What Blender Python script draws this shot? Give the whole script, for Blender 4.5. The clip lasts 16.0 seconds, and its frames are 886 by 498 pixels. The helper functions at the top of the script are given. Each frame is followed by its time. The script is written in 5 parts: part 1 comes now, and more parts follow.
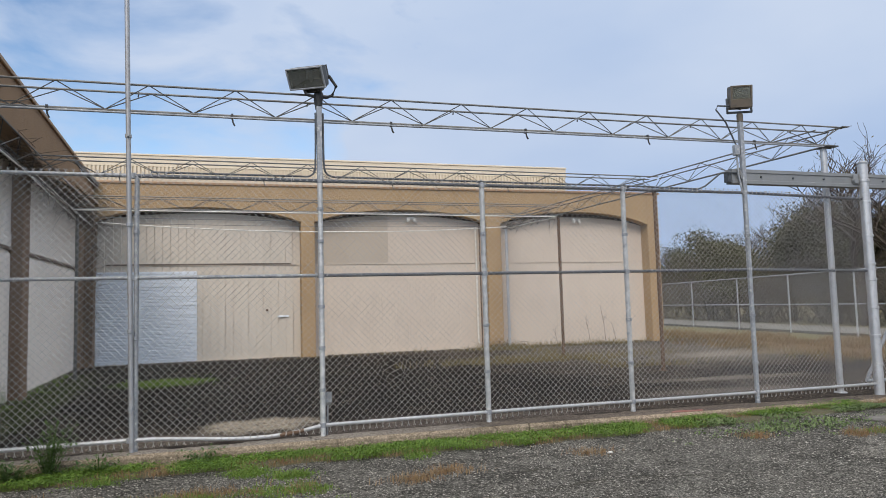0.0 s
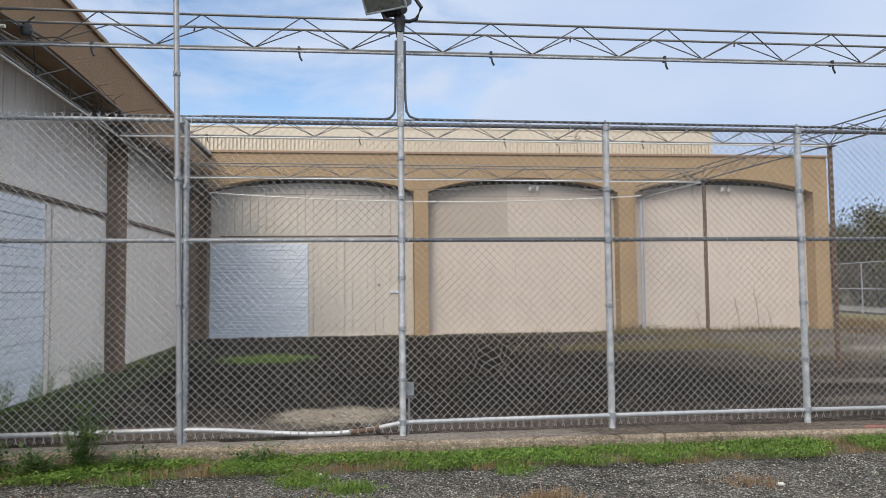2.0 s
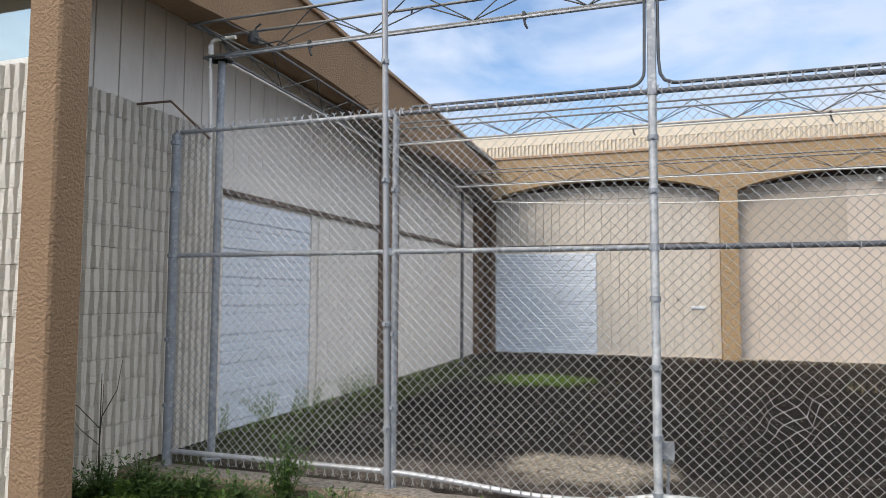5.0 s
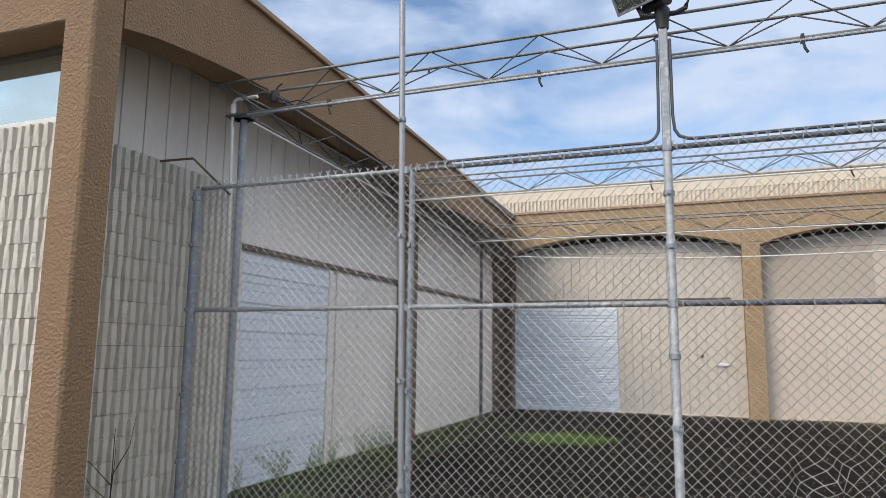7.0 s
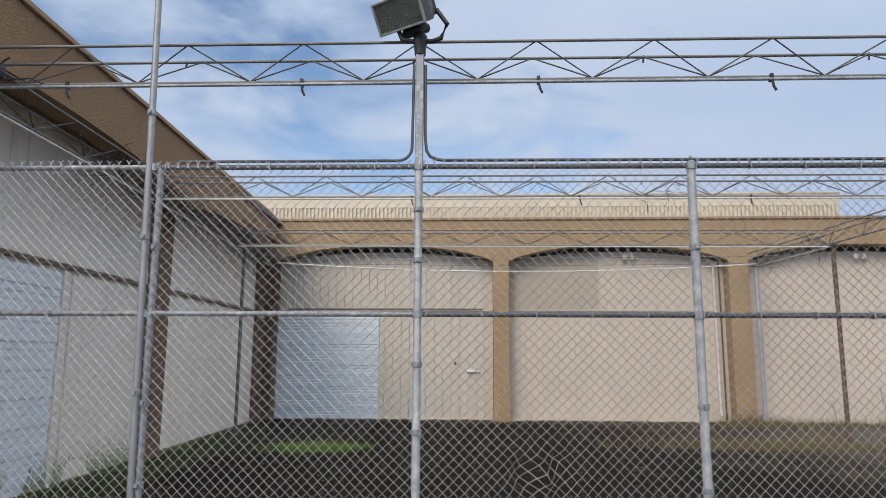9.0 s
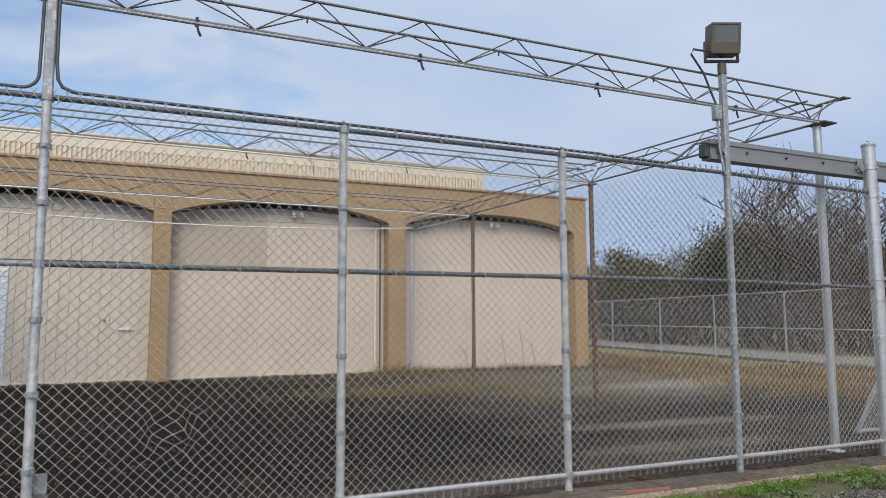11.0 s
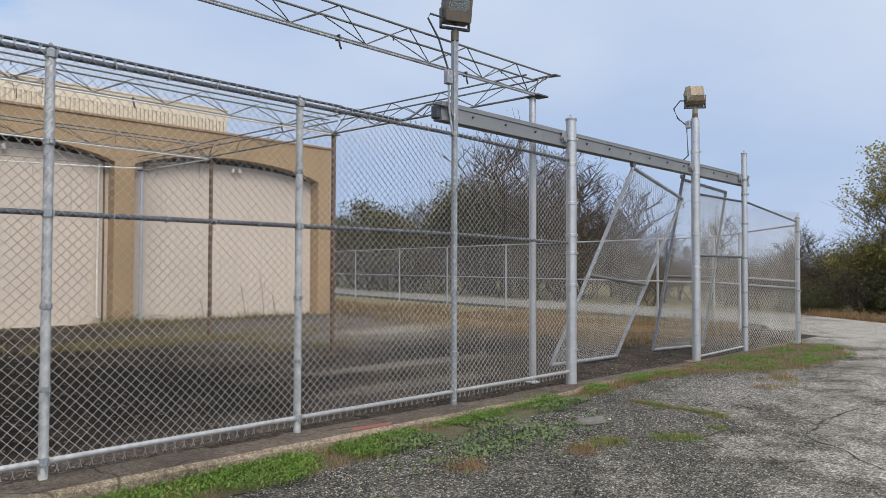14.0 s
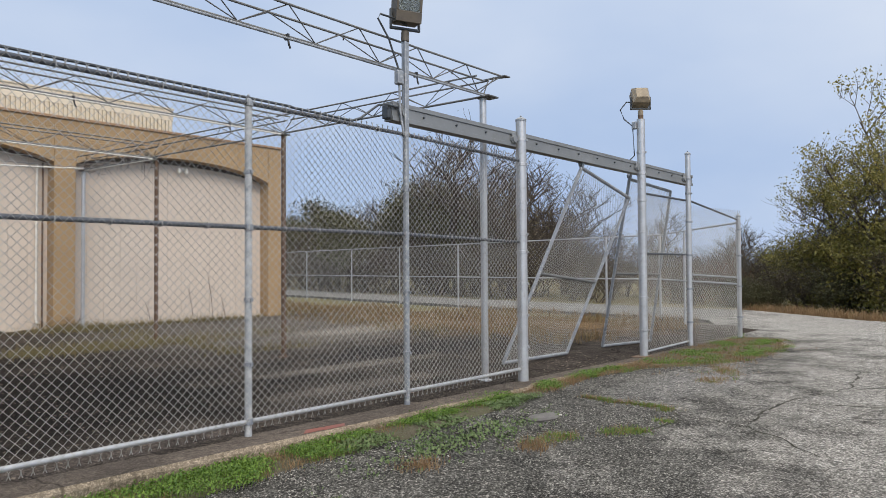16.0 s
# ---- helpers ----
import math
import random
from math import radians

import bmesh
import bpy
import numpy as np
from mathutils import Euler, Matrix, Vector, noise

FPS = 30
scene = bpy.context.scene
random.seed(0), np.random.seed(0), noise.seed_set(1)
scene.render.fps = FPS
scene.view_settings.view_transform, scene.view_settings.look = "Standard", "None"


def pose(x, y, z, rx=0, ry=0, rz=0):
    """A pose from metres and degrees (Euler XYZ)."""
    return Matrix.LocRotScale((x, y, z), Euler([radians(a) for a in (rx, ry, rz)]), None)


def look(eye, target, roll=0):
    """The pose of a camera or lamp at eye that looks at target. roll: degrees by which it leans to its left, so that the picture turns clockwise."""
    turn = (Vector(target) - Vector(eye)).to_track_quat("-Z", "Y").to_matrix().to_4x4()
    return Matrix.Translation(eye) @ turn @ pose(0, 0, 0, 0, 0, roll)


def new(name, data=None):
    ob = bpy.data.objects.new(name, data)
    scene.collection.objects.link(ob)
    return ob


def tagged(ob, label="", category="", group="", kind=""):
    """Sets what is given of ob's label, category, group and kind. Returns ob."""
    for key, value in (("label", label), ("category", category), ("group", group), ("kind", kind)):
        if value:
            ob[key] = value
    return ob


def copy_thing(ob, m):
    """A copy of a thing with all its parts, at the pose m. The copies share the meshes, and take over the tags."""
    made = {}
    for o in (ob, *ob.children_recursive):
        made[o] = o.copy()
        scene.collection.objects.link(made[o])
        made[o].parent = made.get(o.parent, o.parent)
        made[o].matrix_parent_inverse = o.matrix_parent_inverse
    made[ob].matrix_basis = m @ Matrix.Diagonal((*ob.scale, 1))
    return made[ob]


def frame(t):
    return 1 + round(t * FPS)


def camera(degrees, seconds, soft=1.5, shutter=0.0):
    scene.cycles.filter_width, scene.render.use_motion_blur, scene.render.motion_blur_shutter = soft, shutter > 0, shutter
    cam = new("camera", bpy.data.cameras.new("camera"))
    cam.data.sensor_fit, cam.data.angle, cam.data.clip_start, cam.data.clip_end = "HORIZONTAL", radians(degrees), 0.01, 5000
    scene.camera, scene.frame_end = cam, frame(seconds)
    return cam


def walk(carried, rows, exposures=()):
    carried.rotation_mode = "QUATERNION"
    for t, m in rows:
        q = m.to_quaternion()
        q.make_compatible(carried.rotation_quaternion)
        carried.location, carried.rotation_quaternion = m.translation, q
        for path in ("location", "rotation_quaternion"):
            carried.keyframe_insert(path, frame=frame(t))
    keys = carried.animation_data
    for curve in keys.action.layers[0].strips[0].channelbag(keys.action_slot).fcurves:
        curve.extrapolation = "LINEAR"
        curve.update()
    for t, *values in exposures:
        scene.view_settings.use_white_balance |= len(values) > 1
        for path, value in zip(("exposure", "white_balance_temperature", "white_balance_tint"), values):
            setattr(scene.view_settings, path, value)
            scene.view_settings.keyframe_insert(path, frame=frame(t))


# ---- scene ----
cam = camera(65.2, 16.0, soft=0.75)
PATH = [
    (0, (0.961, -8.517, 1.479), (1.572, -6.62, 1.64), -1.6),
    (0.5, (1.284, -8.115, 1.42), (1.804, -6.184, 1.487), -0.4),
    (1, (1.387, -7.672, 1.409), (1.719, -5.7, 1.424), 0.8),
    (1.5, (1.481, -7.283, 1.443), (1.847, -5.318, 1.511), 0.5),
    (2, (1.714, -6.905, 1.413), (1.953, -4.922, 1.521), -0.6),
    (2.5, (1.776, -6.593, 1.41), (1.933, -4.6, 1.479), 0.1),
    (3, (1.876, -6.256, 1.472), (2.035, -4.264, 1.537), 0.2),
    (3.5, (2.075, -6.023, 1.483), (2.141, -4.027, 1.591), -0.8),
    (4, (2.221, -5.778, 1.481), (2.079, -3.787, 1.601), -0.7),
    (4.5, (2.26, -5.52, 1.523), (1.868, -3.566, 1.688), 0.1),
    (5, (2.309, -5.328, 1.51), (1.661, -3.441, 1.647), 0.3),
    (5.2, (2.324, -5.292, 1.521), (1.632, -3.422, 1.672), 0.7),
    (7.5, (2.358, -5.297, 1.521), (1.671, -3.445, 1.835), 0.4),
    (8, (2.398, -5.301, 1.522), (1.969, -3.374, 1.839), 0.6),
    (8.5, (2.466, -5.307, 1.528), (2.245, -3.349, 1.873), 0.4),
    (9, (2.5, -5.322, 1.528), (2.435, -3.348, 1.847), 0.3),
    (9.5, (2.485, -5.359, 1.581), (2.608, -3.381, 1.848), 0.5),
    (10, (2.526, -5.389, 1.544), (2.893, -3.436, 1.772), 0.6),
    (10.2, (2.588, -5.378, 1.506), (3.06, -3.448, 1.735), 0.3),
    (12.3, (2.721, -5.57, 1.493), (3.907, -3.963, 1.6), 0.0),
    (12.5, (2.723, -5.572, 1.485), (3.946, -3.992, 1.583), -0.1),
    (13, (2.719, -5.566, 1.486), (4.032, -4.061, 1.576), 0.2),
    (13.5, (2.722, -5.585, 1.504), (4.107, -4.143, 1.555), 0.5),
    (14, (2.723, -5.597, 1.496), (4.141, -4.188, 1.548), 0.2),
    (14.5, (2.704, -5.611, 1.502), (4.163, -4.245, 1.569), 0.5),
    (15, (2.716, -5.611, 1.495), (4.212, -4.286, 1.57), -0.0),
    (15.5, (2.704, -5.604, 1.499), (4.215, -4.294, 1.555), -0.3),
    (16, (2.706, -5.618, 1.498), (4.217, -4.31, 1.549), -0.4),
]
walk(cam, [(t, look(eye, target, roll)) for t, eye, target, roll in PATH],
     exposures=[(0.0, 0.02), (1.0, 0.10), (2.5, 0.14), (3.5, 0.12), (5.0, 0.32), (7.5, 0.12), (9.0, -0.05), (10.0, -0.05), (12.5, 0.03), (16.0, 0.03)])

# ---- world, sun, exposure ----
SUN_ELEV, SUN_AZ = 38.0, 207.0     # degrees; azimuth clockwise from +y (the sun stands behind and to the left of the walk)
world = bpy.data.worlds.new("sky")
scene.world = world
world.use_nodes = True
wn, wl = world.node_tree.nodes, world.node_tree.links
wn.clear()
w_out = wn.new("ShaderNodeOutputWorld")
w_bg = wn.new("ShaderNodeBackground")
w_sky = wn.new("ShaderNodeTexSky")
w_sky.sky_type = 'NISHITA'
w_sky.sun_disc = False
w_sky.sun_elevation = radians(SUN_ELEV)
w_sky.sun_rotation = radians(SUN_AZ)
w_sky.air_density, w_sky.dust_density, w_sky.ozone_density = 1.0, 0.6, 1.5
w_tc = wn.new("ShaderNodeTexCoord")
w_sep = wn.new("ShaderNodeSeparateXYZ")
wl.new(w_tc.outputs["Generated"], w_sep.inputs[0])
w_map = wn.new("ShaderNodeMapping")
w_map.inputs["Scale"].default_value = (1.0, 1.0, 2.3)
w_map.inputs["Location"].default_value = (3.17, 0.4, 0.25)
wl.new(w_tc.outputs["Generated"], w_map.inputs[0])
w_n1 = wn.new("ShaderNodeTexNoise")
w_n1.inputs["Scale"].default_value = 3.4
w_n1.inputs["Detail"].default_value = 10
w_n1.inputs["Roughness"].default_value = 0.52
w_n1.inputs["Distortion"].default_value = 0.25
wl.new(w_map.outputs[0], w_n1.inputs["Vector"])
w_n2 = wn.new("ShaderNodeTexNoise")
w_n2.inputs["Scale"].default_value = 1.1
w_n2.inputs["Detail"].default_value = 5
wl.new(w_map.outputs[0], w_n2.inputs["Vector"])


def w_math(op, a, b=None):
    n = wn.new("ShaderNodeMath")
    n.operation = op
    for i, v in enumerate((a, b)):
        if v is None:
            continue
        if isinstance(v, (int, float)):
            n.inputs[i].default_value = v
        else:
            wl.new(v, n.inputs[i])
    return n.outputs[0]


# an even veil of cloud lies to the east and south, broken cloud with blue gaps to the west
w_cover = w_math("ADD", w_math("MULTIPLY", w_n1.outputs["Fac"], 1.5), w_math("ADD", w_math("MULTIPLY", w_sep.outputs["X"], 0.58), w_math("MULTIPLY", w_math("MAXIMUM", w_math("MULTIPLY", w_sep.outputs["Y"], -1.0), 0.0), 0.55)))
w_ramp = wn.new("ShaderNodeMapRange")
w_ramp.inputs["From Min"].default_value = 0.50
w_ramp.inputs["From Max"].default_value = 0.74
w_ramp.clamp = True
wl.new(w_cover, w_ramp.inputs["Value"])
w_tone = wn.new("ShaderNodeMix")
w_tone.data_type = 'RGBA'
w_tone.inputs[6].default_value = (0.42, 0.545, 0.775, 1)
w_tone.inputs[7].default_value = (0.69, 0.76, 0.88, 1)
wl.new(w_math("MULTIPLY", w_math("SUBTRACT", w_n2.outputs["Fac"], 0.32), 2.6), w_tone.inputs[0])
w_blue = wn.new("ShaderNodeMix")
w_blue.data_type = 'RGBA'
w_blue.blend_type = 'MULTIPLY'
w_blue.inputs[0].default_value = 1.0
w_blue.inputs[7].default_value = (0.15, 0.155, 0.16, 1)
wl.new(w_sky.outputs[0], w_blue.inputs[6])
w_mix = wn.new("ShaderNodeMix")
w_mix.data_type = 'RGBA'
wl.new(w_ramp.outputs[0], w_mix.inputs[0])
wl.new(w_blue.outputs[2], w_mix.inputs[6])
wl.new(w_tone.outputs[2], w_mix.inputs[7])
# cloud is brighter overhead and round the veiled sun
w_dot = wn.new("ShaderNodeVectorMath")
w_dot.operation = 'DOT_PRODUCT'
wl.new(w_tc.outputs["Generated"], w_dot.inputs[0])
w_dot.inputs[1].default_value = (math.sin(radians(SUN_AZ)) * math.cos(radians(SUN_ELEV)), math.cos(radians(SUN_AZ)) * math.cos(radians(SUN_ELEV)), math.sin(radians(SUN_ELEV)))
w_glow = w_math("MULTIPLY", w_math("POWER", w_math("MAXIMUM", w_dot.outputs["Value"], 0.0), 2.0), 0.75)
w_zen = wn.new("ShaderNodeMapRange")
w_zen.interpolation_type = 'SMOOTHSTEP'
w_zen.inputs["From Min"].default_value = 0.48
w_zen.inputs["From Max"].default_value = 1.0
w_zen.inputs["To Max"].default_value = 1.6
wl.new(w_sep.outputs["Z"], w_zen.inputs["Value"])
wl.new(w_math("ADD", w_math("ADD", w_glow, w_zen.outputs[0]), 1.0), w_bg.inputs["Strength"])
# thick cloud overhead is whiter than the haze near the horizon
w_white = wn.new("ShaderNodeMix")
w_white.data_type = 'RGBA'
wl.new(w_math("MULTIPLY", w_zen.outputs[0], 0.70), w_white.inputs[0])
wl.new(w_mix.outputs[2], w_white.inputs[6])
w_white.inputs[7].default_value = (0.80, 0.78, 0.74, 1)
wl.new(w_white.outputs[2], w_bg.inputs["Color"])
wl.new(w_bg.outputs[0], w_out.inputs["Surface"])

sun_data = bpy.data.lights.new("sun", 'SUN')
sun_data.energy = 1.8
sun_data.angle = radians(26)
sun_data.color = (1.0, 0.87, 0.72)
sun = new("sun", sun_data)
sun_dir = Vector((math.sin(radians(SUN_AZ)) * math.cos(radians(SUN_ELEV)), math.cos(radians(SUN_AZ)) * math.cos(radians(SUN_ELEV)), math.sin(radians(SUN_ELEV))))
sun.matrix_world = look(sun_dir * 50, (0, 0, 0))


# ---- materials ----
def mat_base(name, rough=0.8, metal=0.0):
    m = bpy.data.materials.new(name)
    m.use_nodes = True
    b = m.node_tree.nodes["Principled BSDF"]
    b.inputs["Roughness"].default_value = rough
    b.inputs["Metallic"].default_value = metal
    return m, m.node_tree.nodes, m.node_tree.links, b


def coords(nodes, links, scale=(1, 1, 1), world_space=False):
    mp = nodes.new("ShaderNodeMapping")
    mp.inputs["Scale"].default_value = scale
    if world_space:
        g = nodes.new("ShaderNodeNewGeometry")
        links.new(g.outputs["Position"], mp.inputs[0])
    else:
        tc = nodes.new("ShaderNodeTexCoord")
        links.new(tc.outputs["Object"], mp.inputs[0])
    return mp.outputs[0]


def noise_fac(nodes, links, vec, scale, detail=4.0, rough=0.55, lo=0.3, hi=0.7, distort=0.0):
    n = nodes.new("ShaderNodeTexNoise")
    n.inputs["Scale"].default_value = scale
    n.inputs["Detail"].default_value = detail
    n.inputs["Roughness"].default_value = rough
    n.inputs["Distortion"].default_value = distort
    links.new(vec, n.inputs["Vector"])
    r = nodes.new("ShaderNodeMapRange")
    r.inputs["From Min"].default_value = lo
    r.inputs["From Max"].default_value = hi
    links.new(n.outputs["Fac"], r.inputs["Value"])
    return r.outputs[0]


def mixc(nodes, links, fac, a, b, blend='MIX'):
    n = nodes.new("ShaderNodeMix")
    n.data_type = 'RGBA'
    n.blend_type = blend
    if isinstance(fac, (int, float)):
        n.inputs[0].default_value = fac
    else:
        links.new(fac, n.inputs[0])
    for i, v in ((6, a), (7, b)):
        if isinstance(v, tuple):
            n.inputs[i].default_value = (*v, 1)
        else:
            links.new(v, n.inputs[i])
    return n.outputs[2]


def mathn(nodes, links, op, a, b=0.0):
    n = nodes.new("ShaderNodeMath")
    n.operation = op
    for i, v in enumerate((a, b)):
        if isinstance(v, (int, float)):
            n.inputs[i].default_value = v
        else:
            links.new(v, n.inputs[i])
    return n.outputs[0]


def bump(nodes, links, bsdf, height, strength=0.3, dist=0.01):
    b = nodes.new("ShaderNodeBump")
    b.inputs["Strength"].default_value = strength
    b.inputs["Distance"].default_value = dist
    links.new(height, b.inputs["Height"])
    links.new(b.outputs[0], bsdf.inputs["Normal"])


def worn(name, c1, c2, c3=None, scale=1.5, fine=40.0, rough=0.8, metal=0.0, bump_s=0.2, bump_d=0.004, stain=0.35, stretch=(1, 1, 1), vary=0.0):
    """A surface with broad blotches, fine grain and relief."""
    m, n, l, b = mat_base(name, rough, metal)
    v = coords(n, l, stretch, True)
    f1 = noise_fac(n, l, v, scale, 6, 0.6)
    f2 = noise_fac(n, l, v, fine, 4, 0.6)
    col = mixc(n, l, f1, c1, c2)
    if c3:
        f3 = noise_fac(n, l, v, scale * 3.1, 8, 0.65, 0.52, 0.74)
        col = mixc(n, l, mathn(n, l, "MULTIPLY", f3, stain), col, c3)
    col = mixc(n, l, mathn(n, l, "MULTIPLY", f2, 0.25), col, tuple(x * 0.72 for x in c1))
    if vary:
        oi = n.new("ShaderNodeObjectInfo")
        col = mixc(n, l, mathn(n, l, "MULTIPLY", oi.outputs["Random"], vary), col, tuple(x * 0.6 for x in c1))
    l.new(col, b.inputs["Base Color"])
    bump(n, l, b, f2, bump_s, bump_d)
    return m


M_galv = worn("galvanised_steel", (0.33, 0.35, 0.375), (0.22, 0.235, 0.255), (0.68, 0.68, 0.66), 7.0, 90, 0.55, 0.35, 0.08, 0.001, 0.85)
M_wire = worn("galvanised_wire", (0.53, 0.52, 0.495), (0.37, 0.36, 0.345), (0.15, 0.11, 0.085), 1.2, 60, 0.36, 0.62, 0.0, 0.001, 0.6)
M_post_tall = worn("weathered_tube", (0.40, 0.41, 0.42), (0.28, 0.29, 0.31), (0.20, 0.16, 0.13), 3.0, 60, 0.5, 0.4, 0.1, 0.001, 0.6)
M_bright = worn("bright_galvanised_pipe", (0.55, 0.56, 0.57), (0.42, 0.43, 0.45), (0.28, 0.25, 0.22), 5.0, 70, 0.42, 0.5, 0.06, 0.001, 0.55)
M_dark_rail = worn("weathered_dark_rail", (0.075, 0.082, 0.097), (0.15, 0.16, 0.18), (0.09, 0.09, 0.09), 7.0, 60, 0.55, 0.4, 0.1, 0.001, 0.6)
M_truss = worn("aged_truss_steel", (0.21, 0.21, 0.20), (0.13, 0.135, 0.14), (0.12, 0.085, 0.06), 3.0, 60, 0.6, 0.3, 0.1, 0.001, 0.6)
M_web = worn("dark_truss_rod", (0.085, 0.085, 0.085), (0.13, 0.13, 0.125), (0.09, 0.06, 0.04), 3.0, 60, 0.65, 0.2, 0.0, 0.001, 0.5)
M_peel = worn("peeling_pale_steel", (0.66, 0.67, 0.66), (0.26, 0.28, 0.31), (0.16, 0.16, 0.16), 11.0, 60, 0.6, 0.2, 0.15, 0.001, 0.5)
M_rust = worn("rusted_steel_post", (0.115, 0.068, 0.042), (0.17, 0.115, 0.078), (0.08, 0.045, 0.03), 3.0, 50, 0.8, 0.1, 0.3, 0.002, 0.7)
M_pvc = worn("white_plastic_pipe", (0.80, 0.78, 0.72), (0.66, 0.63, 0.57), (0.40, 0.36, 0.30), 1.5, 40, 0.5, 0.0, 0.05, 0.001, 0.4)
M_black = worn("black_plastic", (0.02, 0.02, 0.02), (0.035, 0.035, 0.035), None, 6, 60, 0.55, 0, 0.05)
M_conduit = worn("dark_conduit", (0.045, 0.05, 0.055), (0.11, 0.12, 0.13), (0.06, 0.06, 0.06), 4, 60, 0.5, 0.4, 0.05, 0.001)
M_brown_box = worn("brown_painted_housing", (0.125, 0.10, 0.072), (0.09, 0.075, 0.056), (0.05, 0.045, 0.04), 6, 80, 0.55, 0.1, 0.1, 0.001, 0.6)
M_bronze = worn("dark_bronze_housing", (0.035, 0.035, 0.033), (0.06, 0.055, 0.05), (0.02, 0.02, 0.02), 6, 80, 0.5, 0.3, 0.1, 0.001)
M_tan = worn("faded_tan_housing", (0.34, 0.27, 0.18), (0.22, 0.18, 0.13), (0.10, 0.09, 0.08), 6, 80, 0.6, 0.1, 0.1, 0.001, 0.6)
M_reflector = worn("brushed_reflector", (0.14, 0.14, 0.125), (0.07, 0.07, 0.065), None, 4, 60, 0.35, 0.7, 0.05, 0.001)
M_beam = worn("grey_painted_track", (0.26, 0.27, 0.275), (0.20, 0.21, 0.215), (0.13, 0.12, 0.11), 1.2, 50, 0.55, 0.3, 0.08, 0.001, 0.5)

M_cream = worn("cream_painted_panel", (0.64, 0.55, 0.455), (0.60, 0.515, 0.425), (0.48, 0.41, 0.335), 0.7, 25, 0.75, 0, 0.12, 0.002, 0.45, (1, 1, 0.5), 0.04)
M_cream_old = worn("weathered_cream_board", (0.645, 0.585, 0.50), (0.60, 0.54, 0.455), (0.46, 0.41, 0.34), 0.7, 25, 0.8, 0, 0.14, 0.002, 0.5, (2.5, 2.5, 0.4), 0.05)
M_patch = worn("older_cream_paint", (0.50, 0.43, 0.345), (0.47, 0.40, 0.32), (0.42, 0.35, 0.28), 1.5, 25, 0.8, 0, 0.12, 0.002, 0.3)
M_grey_siding = worn("grey_white_wood_siding", (0.83, 0.775, 0.71), (0.77, 0.72, 0.655), (0.48, 0.44, 0.39), 0.8, 30, 0.8, 0, 0.18, 0.002, 0.4, (1, 1, 0.25), 0.05)
M_door = worn("white_steel_door", (0.78, 0.83, 0.89), (0.72, 0.78, 0.85), (0.58, 0.61, 0.64), 1.0, 30, 0.45, 0, 0.04, 0.001, 0.3, (1, 1, 0.3))
M_block = worn("painted_split_block", (0.80, 0.75, 0.66), (0.72, 0.67, 0.58), (0.46, 0.41, 0.34), 2.5, 55, 0.95, 0, 0.9, 0.012, 0.4, (1, 1, 1), 0.10)
M_mortar = worn("block_joint", (0.30, 0.27, 0.23), (0.22, 0.20, 0.17), None, 6, 60, 0.95, 0, 0.3)
M_upper = worn("pale_ribbed_metal", (0.70, 0.605, 0.465), (0.65, 0.56, 0.425), (0.53, 0.45, 0.335), 0.6, 20, 0.6, 0, 0.05, 0.001, 0.35, (1, 1, 0.4))
M_cap = worn("brown_metal_cap", (0.36, 0.23, 0.13), (0.30, 0.19, 0.11), (0.20, 0.13, 0.08), 1.2, 30, 0.6, 0.1, 0.05)
M_roof = worn("flat_roof_felt", (0.20, 0.19, 0.18), (0.14, 0.14, 0.13), None, 1, 30, 0.95, 0, 0.2)
M_wood_dark = worn("dark_trim", (0.11, 0.08, 0.06), (0.16, 0.12, 0.09), None, 3, 40, 0.85, 0, 0.2)
# near-black brown that paints the shade below the arches
M_arch_shade = worn("deep_shadowed_timber", (0.030, 0.021, 0.016), (0.05, 0.036, 0.028), None, 3, 40, 0.95, 0, 0.2)
M_red = worn("faded_red_plastic", (0.25, 0.075, 0.05), (0.17, 0.055, 0.04), None, 6, 40, 0.6, 0, 0.1)
M_paper = worn("pale_litter", (0.62, 0.60, 0.55), (0.46, 0.44, 0.40), None, 10, 40, 0.8, 0, 0.1)
M_rock = worn("broken_asphalt_lump", (0.16, 0.15, 0.14), (0.10, 0.095, 0.09), None, 8, 60, 0.95, 0, 0.6, 0.006)


def stucco(name, c1, c2, c3):
    m, n, l, b = mat_base(name, 0.93)
    v = coords(n, l, (1, 1, 1), True)
    f1 = noise_fac(n, l, v, 0.9, 5, 0.6)
    f2 = noise_fac(n, l, v, 38, 3, 0.6, 0.35, 0.65)
    f3 = noise_fac(n, l, coords(n, l, (1.6, 1.6, 0.25), True), 1.6, 6, 0.6, 0.5, 0.8)
    col = mixc(n, l, f1, c1, c2)
    col = mixc(n, l, mathn(n, l, "MULTIPLY", f3, 0.45), col, c3)
    col = mixc(n, l, mathn(n, l, "MULTIPLY", f2, 0.2), col, tuple(x * 0.7 for x in c1))
    l.new(col, b.inputs["Base Color"])
    bump(n, l, b, f2, 0.8, 0.012)
    return m


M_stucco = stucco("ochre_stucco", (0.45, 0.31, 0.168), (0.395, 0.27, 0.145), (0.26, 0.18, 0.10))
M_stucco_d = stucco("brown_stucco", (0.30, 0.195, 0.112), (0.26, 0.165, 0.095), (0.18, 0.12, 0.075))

# brown stucco with the shade on these pilasters mixed into its colour
M_pilaster_shade = stucco("dark_brown_stucco", (0.20, 0.130, 0.083), (0.165, 0.107, 0.068), (0.10, 0.07, 0.048))


